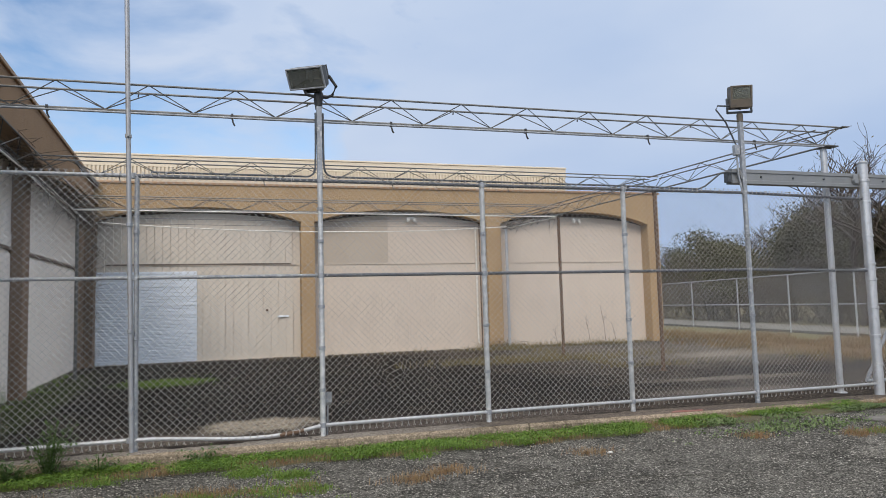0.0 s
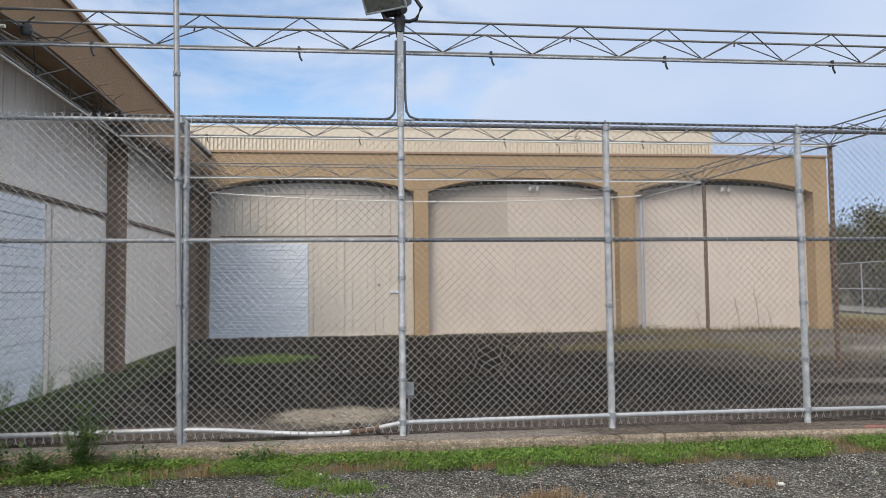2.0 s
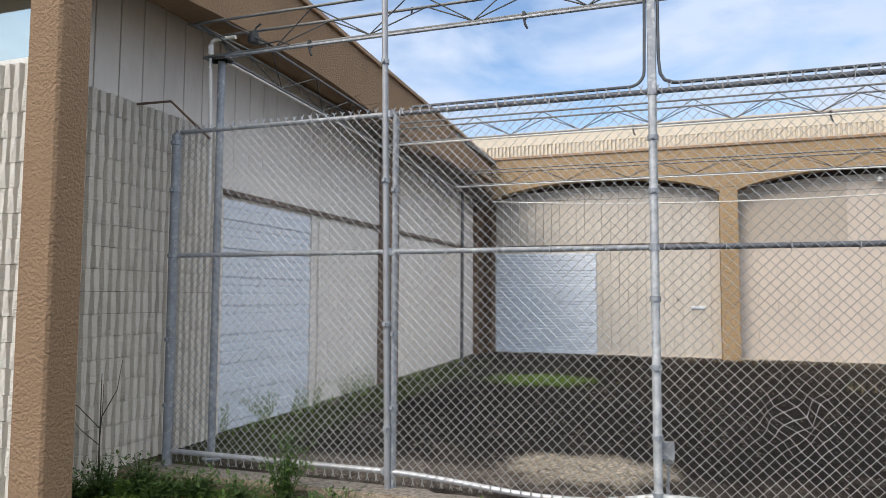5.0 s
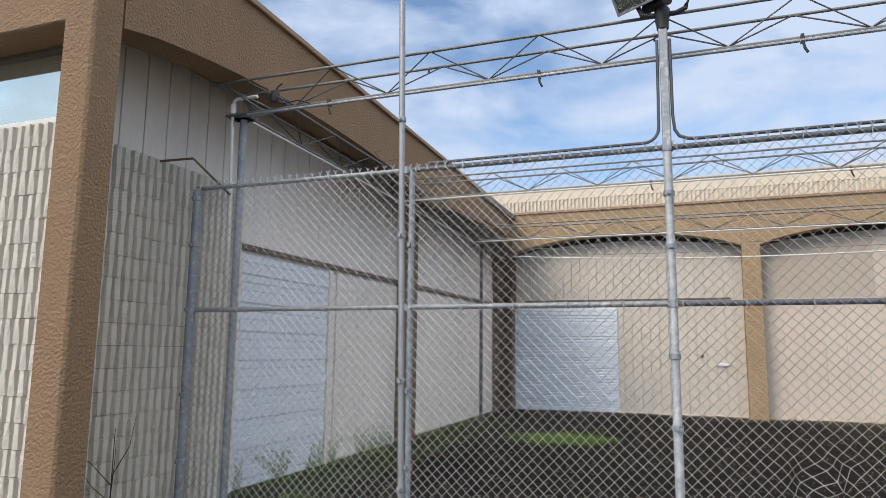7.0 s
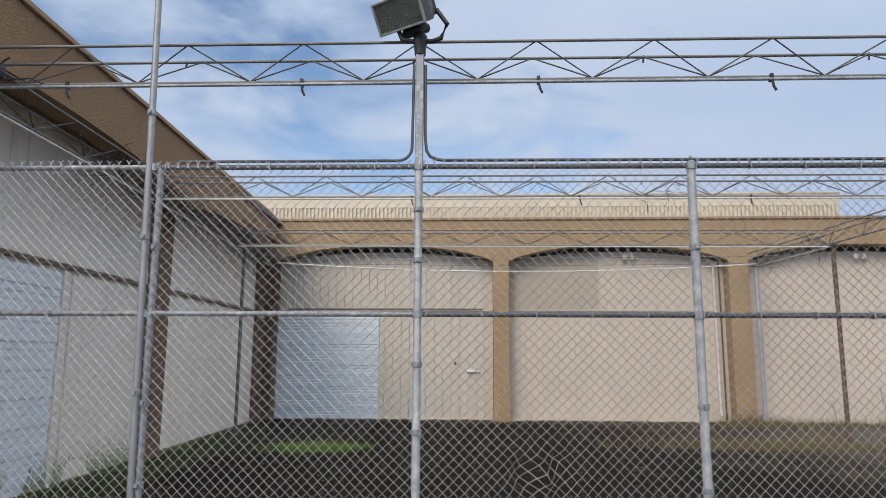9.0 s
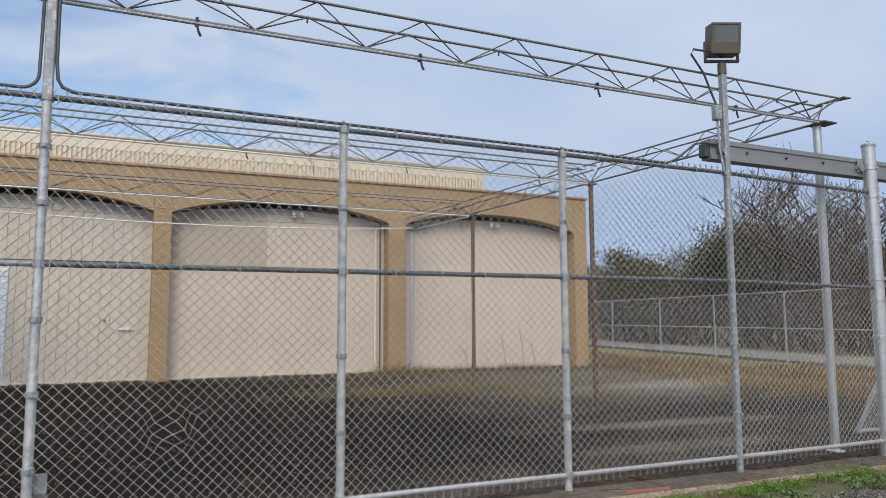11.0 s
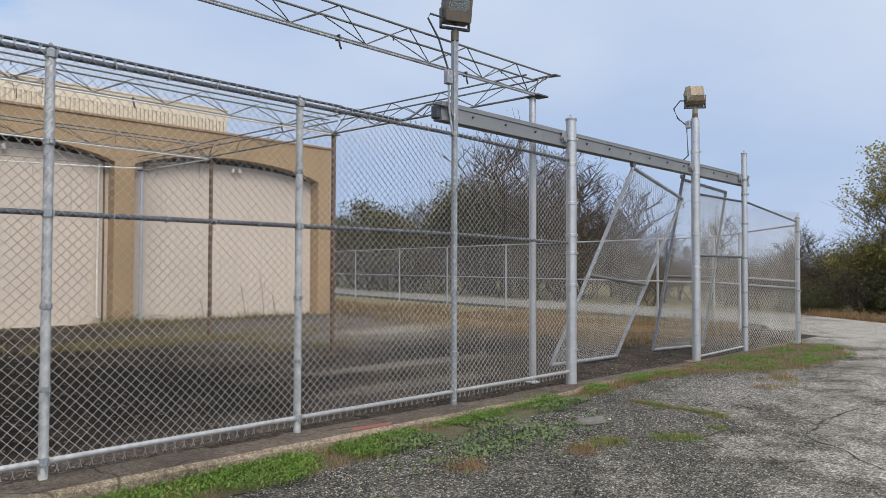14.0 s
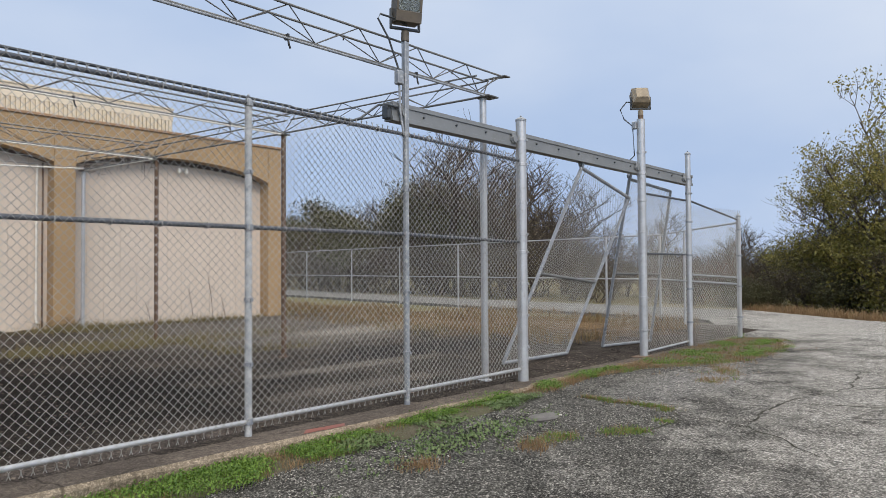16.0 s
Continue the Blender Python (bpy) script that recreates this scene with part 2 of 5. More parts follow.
def asphalt(name, base, dark, pale, speck=0.3, patches=None, crack=0.65, sheen=0.85, grain=0.0, grain_scale=80.0):
    m, n, l, b = mat_base(name, sheen)
    b.inputs["Specular IOR Level"].default_value = 0.03
    v = coords(n, l, (1, 1, 1), True)
    f1 = noise_fac(n, l, v, 0.35, 7, 0.62, 0.35, 0.65)
    f2 = noise_fac(n, l, v, 2.3, 6, 0.65, 0.4, 0.7)
    f3 = noise_fac(n, l, v, 34, 3, 0.7, 0.53, 0.66)
    f4 = noise_fac(n, l, v, 140, 2, 0.7, 0.35, 0.65)
    f5 = noise_fac(n, l, v, 22, 4, 0.75, 0.42, 0.62)
    f6 = noise_fac(n, l, v, 62, 2, 0.6, 0.57, 0.64)
    col = mixc(n, l, f1, base, dark)
    col = mixc(n, l, mathn(n, l, "MULTIPLY", f2, 0.4), col, pale)
    if patches:
        for centre, radius, colour, strength in patches:
            d = n.new("ShaderNodeVectorMath")
            d.operation = 'SUBTRACT'
            l.new(v, d.inputs[0])
            d.inputs[1].default_value = (centre[0], centre[1], 0)
            s = n.new("ShaderNodeVectorMath")
            s.operation = 'MULTIPLY'
            l.new(d.outputs[0], s.inputs[0])
            s.inputs[1].default_value = (1 / radius[0], 1 / radius[1], 0)
            ln = n.new("ShaderNodeVectorMath")
            ln.operation = 'LENGTH'
            l.new(s.outputs[0], ln.inputs[0])
            wob = noise_fac(n, l, v, max(1.1, 1.5 / min(radius)), 8, 0.7, 0.0, 1.0)
            r = n.new("ShaderNodeMapRange")
            r.inputs["From Min"].default_value = 1.15
            r.inputs["From Max"].default_value = 0.65
            l.new(mathn(n, l, "ADD", ln.outputs["Value"], mathn(n, l, "MULTIPLY", mathn(n, l, "SUBTRACT", wob, 0.5), 1.9)), r.inputs["Value"])
            col = mixc(n, l, mathn(n, l, "MULTIPLY", r.outputs[0], strength), col, colour)
    col = mixc(n, l, mathn(n, l, "MULTIPLY", f5, 0.55), col, tuple(x * 0.45 for x in dark))
    col = mixc(n, l, mathn(n, l, "MULTIPLY", f3, speck), col, pale)
    col = mixc(n, l, mathn(n, l, "MULTIPLY", f6, speck), col, tuple(min(1, x * 1.5) for x in pale))
    if grain:
        # stones of the aggregate, each with its own tone
        vg = n.new("ShaderNodeTexVoronoi")
        vg.inputs["Scale"].default_value = grain_scale
        l.new(v, vg.inputs["Vector"])
        sx = n.new("ShaderNodeSeparateColor")
        l.new(vg.outputs["Color"], sx.inputs[0])
        tone = mathn(n, l, "ADD", mathn(n, l, "MULTIPLY", mathn(n, l, "POWER", sx.outputs[0], 2.2), 2.1), 0.42)
        tn = n.new("ShaderNodeCombineColor")
        for i in range(3):
            l.new(tone, tn.inputs[i])
        col = mixc(n, l, grain, col, tn.outputs[0], 'MULTIPLY')
    vo = n.new("ShaderNodeTexVoronoi")
    vo.feature = 'DISTANCE_TO_EDGE'
    vo.inputs["Scale"].default_value = 0.62
    wv = n.new("ShaderNodeTexNoise")
    wv.inputs["Scale"].default_value = 1.7
    wv.inputs["Detail"].default_value = 6
    l.new(v, wv.inputs["Vector"])
    ad = n.new("ShaderNodeVectorMath")
    ad.operation = 'ADD'
    l.new(v, ad.inputs[0])
    sc = n.new("ShaderNodeVectorMath")
    sc.operation = 'SCALE'
    sc.inputs["Scale"].default_value = 0.9
    l.new(wv.outputs["Color"], sc.inputs[0])
    l.new(sc.outputs[0], ad.inputs[1])
    l.new(ad.outputs[0], vo.inputs["Vector"])
    cr = n.new("ShaderNodeMapRange")
    cr.inputs["From Min"].default_value = 0.015
    cr.inputs["From Max"].default_value = 0.003
    l.new(vo.outputs["Distance"], cr.inputs["Value"])
    brk = noise_fac(n, l, v, 0.8, 3, 0.5, 0.45, 0.6)
    crf = mathn(n, l, "MULTIPLY", mathn(n, l, "MULTIPLY", cr.outputs[0], brk), crack)
    col = mixc(n, l, crf, col, tuple(x * 0.3 for x in dark))
    l.new(col, b.inputs["Base Color"])
    bump(n, l, b, mathn(n, l, "SUBTRACT", f4, mathn(n, l, "MULTIPLY", crf, 3.0)), 0.7, 0.008)
    return m


M_lot = asphalt("gravelly_asphalt", (0.072, 0.069, 0.063), (0.040, 0.039, 0.036), (0.25, 0.24, 0.215), 0.5,
                [((12.4, -6.2), (6.4, 3.3), (0.34, 0.32, 0.29), 0.7), ((17.5, -9.0), (10.5, 7.2), (0.38, 0.36, 0.33), 0.8), ((27.0, -3.0), (9.0, 6.0), (0.42, 0.40, 0.37), 0.85),
                 ((12.6, -1.7), (1.9, 0.7), (0.25, 0.24, 0.23), 0.6)], grain=0.85, grain_scale=75.0)
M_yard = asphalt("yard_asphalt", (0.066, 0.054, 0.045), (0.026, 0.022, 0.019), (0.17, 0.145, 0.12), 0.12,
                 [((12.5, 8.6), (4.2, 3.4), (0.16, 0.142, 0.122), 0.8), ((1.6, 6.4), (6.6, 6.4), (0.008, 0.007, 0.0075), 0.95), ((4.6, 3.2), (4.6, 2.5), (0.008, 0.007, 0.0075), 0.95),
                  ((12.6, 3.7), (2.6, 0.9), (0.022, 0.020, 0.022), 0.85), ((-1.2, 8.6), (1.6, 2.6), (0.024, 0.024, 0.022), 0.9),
                  ((1.45, 1.15), (0.75, 0.6), (0.40, 0.345, 0.27), 0.85), ((-0.2, 0.5), (1.5, 0.45), (0.20, 0.17, 0.145), 0.7), ((4.0, 0.3), (3.0, 0.3), (0.16, 0.135, 0.12), 0.6),
                  ((-2.1, 4.5), (0.55, 5.5), (0.050, 0.065, 0.022), 0.75), ((-0.15, 7.3), (1.0, 0.9), (0.09, 0.15, 0.02), 0.8),
                  ((10.4, 2.9), (2.3, 0.28), (0.22, 0.195, 0.165), 0.75), ((9.2, 1.4), (1.6, 0.3), (0.19, 0.165, 0.14), 0.65), ((14.6, 7.2), (2.6, 0.7), (0.30, 0.27, 0.23), 0.7),
                  ((19.8, 7.5), (4.6, 5.6), (0.19, 0.125, 0.065), 0.85)], 0.9, grain=0.6, grain_scale=60.0)
M_concrete = asphalt("weathered_concrete", (0.165, 0.138, 0.118), (0.080, 0.069, 0.061), (0.28, 0.235, 0.19), 0.15, [((0.6, -.1), (3.4, 1.2), (0.33, 0.30, 0.265), 0.8)], grain=0.25, grain_scale=120.0)
# broken kerb front, painted paler than the slab as if sunlit
M_lip_lit = asphalt("broken_kerb_face", (0.33, 0.265, 0.195), (0.20, 0.165, 0.12), (0.42, 0.35, 0.27), 0.25, grain=0.35, grain_scale=90.0)
M_road = asphalt("pale_concrete_road", (0.225, 0.217, 0.203), (0.165, 0.16, 0.15), (0.32, 0.31, 0.29), 0.25)
M_earth = worn("dry_grass_field", (0.17, 0.135, 0.06), (0.11, 0.105, 0.045), (0.22, 0.12, 0.055), 0.35, 14, 0.95, 0, 0.8, 0.03, 0.6)
M_verge = worn("mossy_verge_soil", (0.080, 0.078, 0.036), (0.070, 0.055, 0.036), (0.15, 0.125, 0.09), 3.5, 50, 0.95, 0, 0.8, 0.01, 0.6)


def leafy(name, c1, c2, trans=0.25):
    m, n, l, b = mat_base(name, 0.65)
    g = n.new("ShaderNodeNewGeometry")
    v = coords(n, l, (1, 1, 1), True)
    f = noise_fac(n, l, v, 2.2, 3, 0.5)
    col = mixc(n, l, g.outputs["Random Per Island"], c1, c2)
    col = mixc(n, l, mathn(n, l, "MULTIPLY", f, 0.5), col, tuple((x + y) * 0.33 for x, y in zip(c1, c2)))
    l.new(col, b.inputs["Base Color"])
    if trans:
        out = n["Material Output"]
        tr = n.new("ShaderNodeBsdfTranslucent")
        l.new(col, tr.inputs[0])
        mx = n.new("ShaderNodeMixShader")
        mx.inputs[0].default_value = trans
        l.new(b.outputs[0], mx.inputs[1])
        l.new(tr.outputs[0], mx.inputs[2])
        l.new(mx.outputs[0], out.inputs["Surface"])
    return m


M_grass = leafy("fresh_grass", (0.075, 0.16, 0.016), (0.19, 0.25, 0.045))
M_cover = leafy("bright_ground_cover", (0.045, 0.115, 0.012), (0.19, 0.30, 0.036))
M_clover = leafy("pale_clover", (0.065, 0.12, 0.03), (0.17, 0.22, 0.085))
M_dry = leafy("dry_straw", (0.30, 0.22, 0.11), (0.20, 0.10, 0.045))
M_rustgrass = leafy("rust_brown_grass", (0.25, 0.145, 0.07), (0.19, 0.16, 0.075))
M_olive_grass = leafy("half_dry_olive_grass", (0.17, 0.155, 0.055), (0.25, 0.19, 0.10))
M_weed = leafy("weed_leaves", (0.035, 0.082, 0.016), (0.085, 0.145, 0.028))
M_bark = worn("grey_brown_bark", (0.088, 0.068, 0.052), (0.050, 0.040, 0.032), None, 3, 40, 0.95, 0, 0.4)
M_leaf_dark = leafy("dark_evergreen_leaves", (0.065, 0.068, 0.028), (0.125, 0.11, 0.045))
M_leaf_olive = leafy("olive_yellow_leaves", (0.13, 0.135, 0.03), (0.32, 0.26, 0.055))
M_leaf_rust = leafy("russet_leaves", (0.16, 0.06, 0.035), (0.11, 0.075, 0.045))
M_leaf_dull = leafy("dull_brown_leaves", (0.20, 0.15, 0.085), (0.115, 0.11, 0.05))

M_glass = bpy.data.materials.new("window_glass")
M_glass.use_nodes = True
gb = M_glass.node_tree.nodes["Principled BSDF"]
gb.inputs["Base Color"].default_value = (0.60, 0.64, 0.56, 1)
gb.inputs["Roughness"].default_value = 0.04
gb.inputs["Metallic"].default_value = 0.85
M_lens = bpy.data.materials.new("lamp_glass")
M_lens.use_nodes = True
lb = M_lens.node_tree.nodes["Principled BSDF"]
lb.inputs["Base Color"].default_value = (0.62, 0.66, 0.62, 1)
lb.inputs["Roughness"].default_value = 0.08
lb.inputs["Transmission Weight"].default_value = 0.9


# ---- mesh helpers ----
class Mesh:
    """Collects vertices and faces for one mesh."""

    def __init__(self):
        self.v, self.f = [], []

    def add(self, verts, faces):
        k = len(self.v)
        self.v += [tuple(p) for p in verts]
        self.f += [tuple(i + k for i in f) for f in faces]
        return self

    def box(self, a, b, bev=0.0):
        (x0, y0, z0), (x1, y1, z1) = a, b
        if bev <= 0:
            vs = [(x, y, z) for z in (z0, z1) for y in (y0, y1) for x in (x0, x1)]
            return self.add(vs, [(0, 2, 3, 1), (4, 5, 7, 6), (0, 1, 5, 4), (1, 3, 7, 5), (3, 2, 6, 7), (2, 0, 4, 6)])
        bm = bmesh.new()
        bmesh.ops.create_cube(bm, size=1)
        for q in bm.verts:
            q.co = Vector((x0 + (q.co.x + .5) * (x1 - x0), y0 + (q.co.y + .5) * (y1 - y0), z0 + (q.co.z + .5) * (z1 - z0)))
        bmesh.ops.bevel(bm, geom=list(bm.edges), offset=bev, segments=1, affect='EDGES', clamp_overlap=True)
        bm.verts.index_update()
        self.add([q.co[:] for q in bm.verts], [[q.index for q in f.verts] for f in bm.faces])
        bm.free()
        return self

    def tube(self, path, r, sides=8, cap=True, taper=None):
        path = [Vector(p) for p in path]
        k0 = len(self.v)
        n = len(path)
        up = Vector((0, 0, 1))
        d0 = (path[1] - path[0]).normalized()
        if abs(d0.z) > 0.95:
            up = Vector((0, 1, 0))
        for i, p in enumerate(path):
            d = (path[min(i + 1, n - 1)] - path[max(i - 1, 0)]).normalized()
            a = d.cross(up)
            if a.length < 1e-4:
                a = d.cross(Vector((1, 0, 0)))
            a.normalize()
            b = a.cross(d)
            rr = r if taper is None else r + (taper - r) * i / (n - 1)
            for s in range(sides):
                t = 2 * math.pi * (s + .5) / sides
                self.v.append(tuple(p + a * (math.cos(t) * rr) + b * (math.sin(t) * rr)))
        for i in range(n - 1):
            for s in range(sides):
                q = (s + 1) % sides
                self.f.append((k0 + i * sides + s, k0 + i * sides + q, k0 + (i + 1) * sides + q, k0 + (i + 1) * sides + s))
        if cap:
            self.f.append(tuple(k0 + s for s in reversed(range(sides))))
            self.f.append(tuple(k0 + (n - 1) * sides + s for s in range(sides)))
        return self

    def lathe(self, prof, c=(0, 0, 0), sides=12):
        """Profile of (radius, height) turned round the upright axis through c."""
        k0 = len(self.v)
        for r, z in prof:
            for s in range(sides):
                t = 2 * math.pi * s / sides
                self.v.append((c[0] + r * math.cos(t), c[1] + r * math.sin(t), c[2] + z))
        for i in range(len(prof) - 1):
            for s in range(sides):
                q = (s + 1) % sides
                self.f.append((k0 + i * sides + s, k0 + i * sides + q, k0 + (i + 1) * sides + q, k0 + (i + 1) * sides + s))
        self.f.append(tuple(k0 + s for s in reversed(range(sides))))
        self.f.append(tuple(k0 + (len(prof) - 1) * sides + s for s in range(sides)))
        return self

    def prism(self, outline, axis, a, b):
        """Outline of 2D points pushed along axis ('x', 'y' or 'z') from a to b."""
        def place(p, h):
            return {'x': (h, p[0], p[1]), 'y': (p[0], h, p[1]), 'z': (p[0], p[1], h)}[axis]
        n = len(outline)
        vs = [place(p, a) for p in outline] + [place(p, b) for p in outline]
        return self.add(vs, [tuple(range(n)), tuple(reversed(range(n, 2 * n)))] + [(i, i + n, (i + 1) % n + n, (i + 1) % n) for i in range(n)])

    def data(self, name, mat, smooth=False):
        me = bpy.data.meshes.new(name)
        me.from_pydata(self.v, [], self.f)
        me.update()
        if len(self.f) < 4000:
            bm = bmesh.new()
            bm.from_mesh(me)
            bmesh.ops.recalc_face_normals(bm, faces=bm.faces)
            bm.to_mesh(me)
            bm.free()
        if smooth:
            me.polygons.foreach_set("use_smooth", [True] * len(me.polygons))
            me.set_sharp_from_angle(angle=radians(40))
        me.materials.append(mat)
        return me


def part(name, mesh, mat, parent, label="", smooth=False, kind=""):
    me = mesh.data(name, mat, smooth) if isinstance(mesh, Mesh) else mesh
    ob = new(name, me)
    ob.parent = parent
    return tagged(ob, label, kind=kind)


def thing(name, label, category, group="", at=(0, 0, 0), turn=0.0, kind=""):
    ob = new(name)
    ob.empty_display_size = 0.2
    ob.matrix_basis = pose(*at, 0, 0, turn)
    return tagged(ob, label, category, group, kind)


def solo(name, mesh, mat, label, category, group="", kind="", smooth=False):
    return tagged(new(name, mesh.data(name, mat, smooth)), label, category, group, kind)


def arc(c, r, a0, a1, n, plane):
    """Points of an arc round c, in degrees; plane 'xz' or 'yz'."""
    out = []
    for i in range(n + 1):
        t = radians(a0 + (a1 - a0) * i / n)
        u, w = r * math.cos(t), r * math.sin(t)
        out.append((c[0] + u, c[1], c[2] + w) if plane == 'xz' else (c[0], c[1] + u, c[2] + w))
    return out


# ---- ground levels ----
def kerb_z(x):
    t = min(max((x - 5.0) / 10.0, 0.0), 1.0)
    return -0.05 - 0.14 * t


def yard_z(x, y):
    t = min(max(y / 11.5, 0.0), 1.0)
    q = min(max((22 - x) / 6.0, 0.0), 1.0)
    return kerb_z(x) + (0.085 - kerb_z(x)) * t * (0.4 + 0.6 * t) * q - 0.01 * (1 - q)


def sheet(xs, ys, zf, wave=0.0):
    m = Mesh()
    vs = [(x, y, zf(x, y) + (noise.noise(Vector((x * .6, y * .6, 3))) * wave)) for y in ys for x in xs]
    n = len(xs)
    return m.add(vs, [(j * n + i, j * n + i + 1, (j + 1) * n + i + 1, (j + 1) * n + i) for j in range(len(ys) - 1) for i in range(n - 1)])


def span(a, b, n):
    return [a + (b - a) * i / n for i in range(n + 1)]


LOT_Z = -0.20
big = [-900, -300, -120, -60] + span(-40, 60, 50) + [90, 150, 400, 900]
solo("ground", sheet(big, big, lambda x, y: LOT_Z - 0.12, 0.03), M_earth, "dry brown grass field reaching to the horizon", "ground", kind="structure")


def outline_sheet(points, z, depth=0.08):
    return Mesh().prism([(p[0], p[1]) for p in points], 'z', z - depth, z)


solo("road", outline_sheet([(-60, -60), (34, -60), (29.5, -12), (25.8, -5.0), (26.6, -1.6), (29.6, 2.4), (29.9, 5.0), (25.2, 7.2), (24.2, 2.2), (19.4, -0.2), (10, -0.2), (-60, -0.2)], LOT_Z, 0.10),
     M_lot, "cracked gravelly asphalt lot with a paler driven lane", "road", kind="structure")
solo("road_far", outline_sheet([(24.3, 2.4), (29.5, 2.6), (30.2, 9), (31.0, 17), (38.0, 52), (33.0, 52), (26.2, 13), (25.1, 7)], LOT_Z + 0.006, 0.20), M_road, "pale concrete service road beyond the perimeter fence", "road", kind="structure")
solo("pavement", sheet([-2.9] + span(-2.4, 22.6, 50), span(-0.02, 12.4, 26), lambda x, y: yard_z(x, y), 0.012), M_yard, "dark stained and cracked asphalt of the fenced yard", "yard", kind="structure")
solo("pavement_side", sheet(span(15.2, 23.0, 12), span(12.4, 30, 12), lambda x, y: yard_z(x, 11) - (y - 12) * 0.012, 0.02), M_earth, "dry grass and broken asphalt beside the warehouse", "ground", kind="structure")
kb = Mesh()
kxs = [-6.0] + span(-3.0, 18.9, 73)
prof = []
for x in kxs:
    e = -0.24 - 0.14 * min(max((x - 0.5) / 4.5, 0.0), 1.0) + 0.035 * noise.noise(Vector((x * 1.9, 0, 0))) + (0.12 if 10.6 < x < 14.6 else 0.0)
    z = kerb_z(x)
    prof.append([(x, 0.05, z + 0.003), (x, e + 0.04, z + 0.003), (x, e, z - 0.03 + 0.015 * noise.noise(Vector((x * 3, 5, 0)))), (x, e - 0.02, LOT_Z - 0.06), (x, 0.05, LOT_Z - 0.06)])
for i in range(len(kxs) - 1):
    a = len(kb.v)
    kb.v += prof[i] + prof[i + 1]
    for k in range(4):
        kb.f.append((a + k, a + k + 1, a + k + 6, a + k + 5))
kerb = solo("kerb", kb, M_concrete, "worn concrete kerb slab under the chain-link fence", "kerb", kind="structure")
# front faces of the kerb get the lighter, sunlit tone
kerb.data.materials.append(M_lip_lit)
for i, f in enumerate(kerb.data.polygons):
    f.material_index = 1 if i % 4 in (1, 2) else 0


# ---- warehouse at the back of the yard ----
ARCH_SPRING, ARCH_RISE, FASCIA_TOP = 4.0, 0.40, 5.02


def arch_points(a, b, n=20, rise=ARCH_RISE):
    out = []
    for i in range(n + 1):
        t = i / n
        out.append((a + (b - a) * t, ARCH_SPRING + rise * (1 - (2 * t - 1) ** 2) ** 0.8))
    return out


def arch_fascia(parent, axis, a, b, d0, d1, mat, rise=ARCH_RISE):
    outline = arch_points(a, b, rise=rise) + [(b, FASCIA_TOP), (a, FASCIA_TOP)]
    m = Mesh().prism(outline, axis, d0, d1)
    return part("fascia", m, mat, parent)


def sectional_door(parent, axis, a, b, d, out, z0, z1, rows):
    """A door of horizontal pressed-steel sections; out is the side that it faces."""
    door = part("roller_door", Mesh().box(*(((a, min(d, d - out * .03), z0), (b, max(d, d - out * .03), z1)) if axis == 'y' else ((min(d, d - out * .03), a, z0), (max(d, d - out * .03), b, z1)))), M_door, parent, "white sectional steel door")
    h = (z1 - z0) / rows
    for i in range(rows):
        m = Mesh()
        za, zb = z0 + i * h + 0.006, z0 + (i + 1) * h - 0.006
        lo, hi = d + out * 0.002, d + out * 0.016
        cols = [(a + 0.01, b - 0.01)]
        zm0, zm1 = za + h * 0.25, zb - h * 0.25
        for ca, cb in cols:
            for zz0, zz1, dd in ((za, zm0, hi), (zm0 + 0.012, zm1 - 0.012, hi + out * 0.010), (zm1, zb, hi)):
                q0, q1 = min(lo, dd), max(lo, dd)
                m.box(*(((ca, q0, zz0), (cb, q1, zz1)) if axis == 'y' else ((q0, ca, zz0), (q1, cb, zz1))), bev=0.004)
        part("section", m, M_door, door)
    return door


V0, REC = 11.84, 0.45
ware = thing("warehouse_building", "long stucco warehouse with three arched bays and a ribbed upper wall", "building", turn=-1.08)
PIL = [(-2.85, -2.50), (2.96, 3.355), (8.70, 9.174), (14.50, 14.946)]
for a, b in PIL:
    # the inner-corner pilaster takes the shade-darkened stucco, the others plain ochre
    part("pilaster", Mesh().box((a, V0, -0.1), (b, V0 + REC + 0.02, FASCIA_TOP), 0.012), M_pilaster_shade if a < 0 else M_stucco, ware)
for (p, a), (b, q) in zip(PIL, PIL[1:]):
    arch_fascia(ware, 'y', a, b, V0, V0 + REC, M_stucco)
part("cap", Mesh().box((-2.8, V0 - 0.04, FASCIA_TOP), (14.99, V0 + 0.3, FASCIA_TOP + 0.07), 0.01), M_cap, ware, "brown metal parapet cap")
part("roof", Mesh().box((-2.8, V0 + 0.3, FASCIA_TOP - 0.12), (14.94, V0 + 9, FASCIA_TOP)), M_roof, ware)
part("end_wall", Mesh().box((14.64, V0 + REC + 0.02, -0.2), (14.94, V0 + 9, FASCIA_TOP - .12)), M_stucco, ware)
part("back_wall", Mesh().box((-2.8, V0 + 8.8, -0.2), (14.64, V0 + 9, FASCIA_TOP - .12)), M_stucco, ware)
# upper wall with ribs
um = Mesh()
U0, U1, UV = -9.5, 14.40, 17.5
um.box((U0, UV + 0.02, FASCIA_TOP), (U1, UV + 3, 7.00))
part("upper_wall", um, M_upper, ware, "pale ribbed metal upper wall")
rb = Mesh()
k = U0 + 0.05
while k < U1 - 0.05:
    rb.box((k, UV - 0.045, FASCIA_TOP + 0.02), (k + 0.062, UV + 0.018, 6.62))
    k += 0.131
part("rib", rb, M_upper, ware, kind="stuff")
part("upper_band", Mesh().box((U0, UV - 0.02, 6.625), (U1 + 0.02, UV + 0.018, 7.01), 0.006), M_upper, ware)
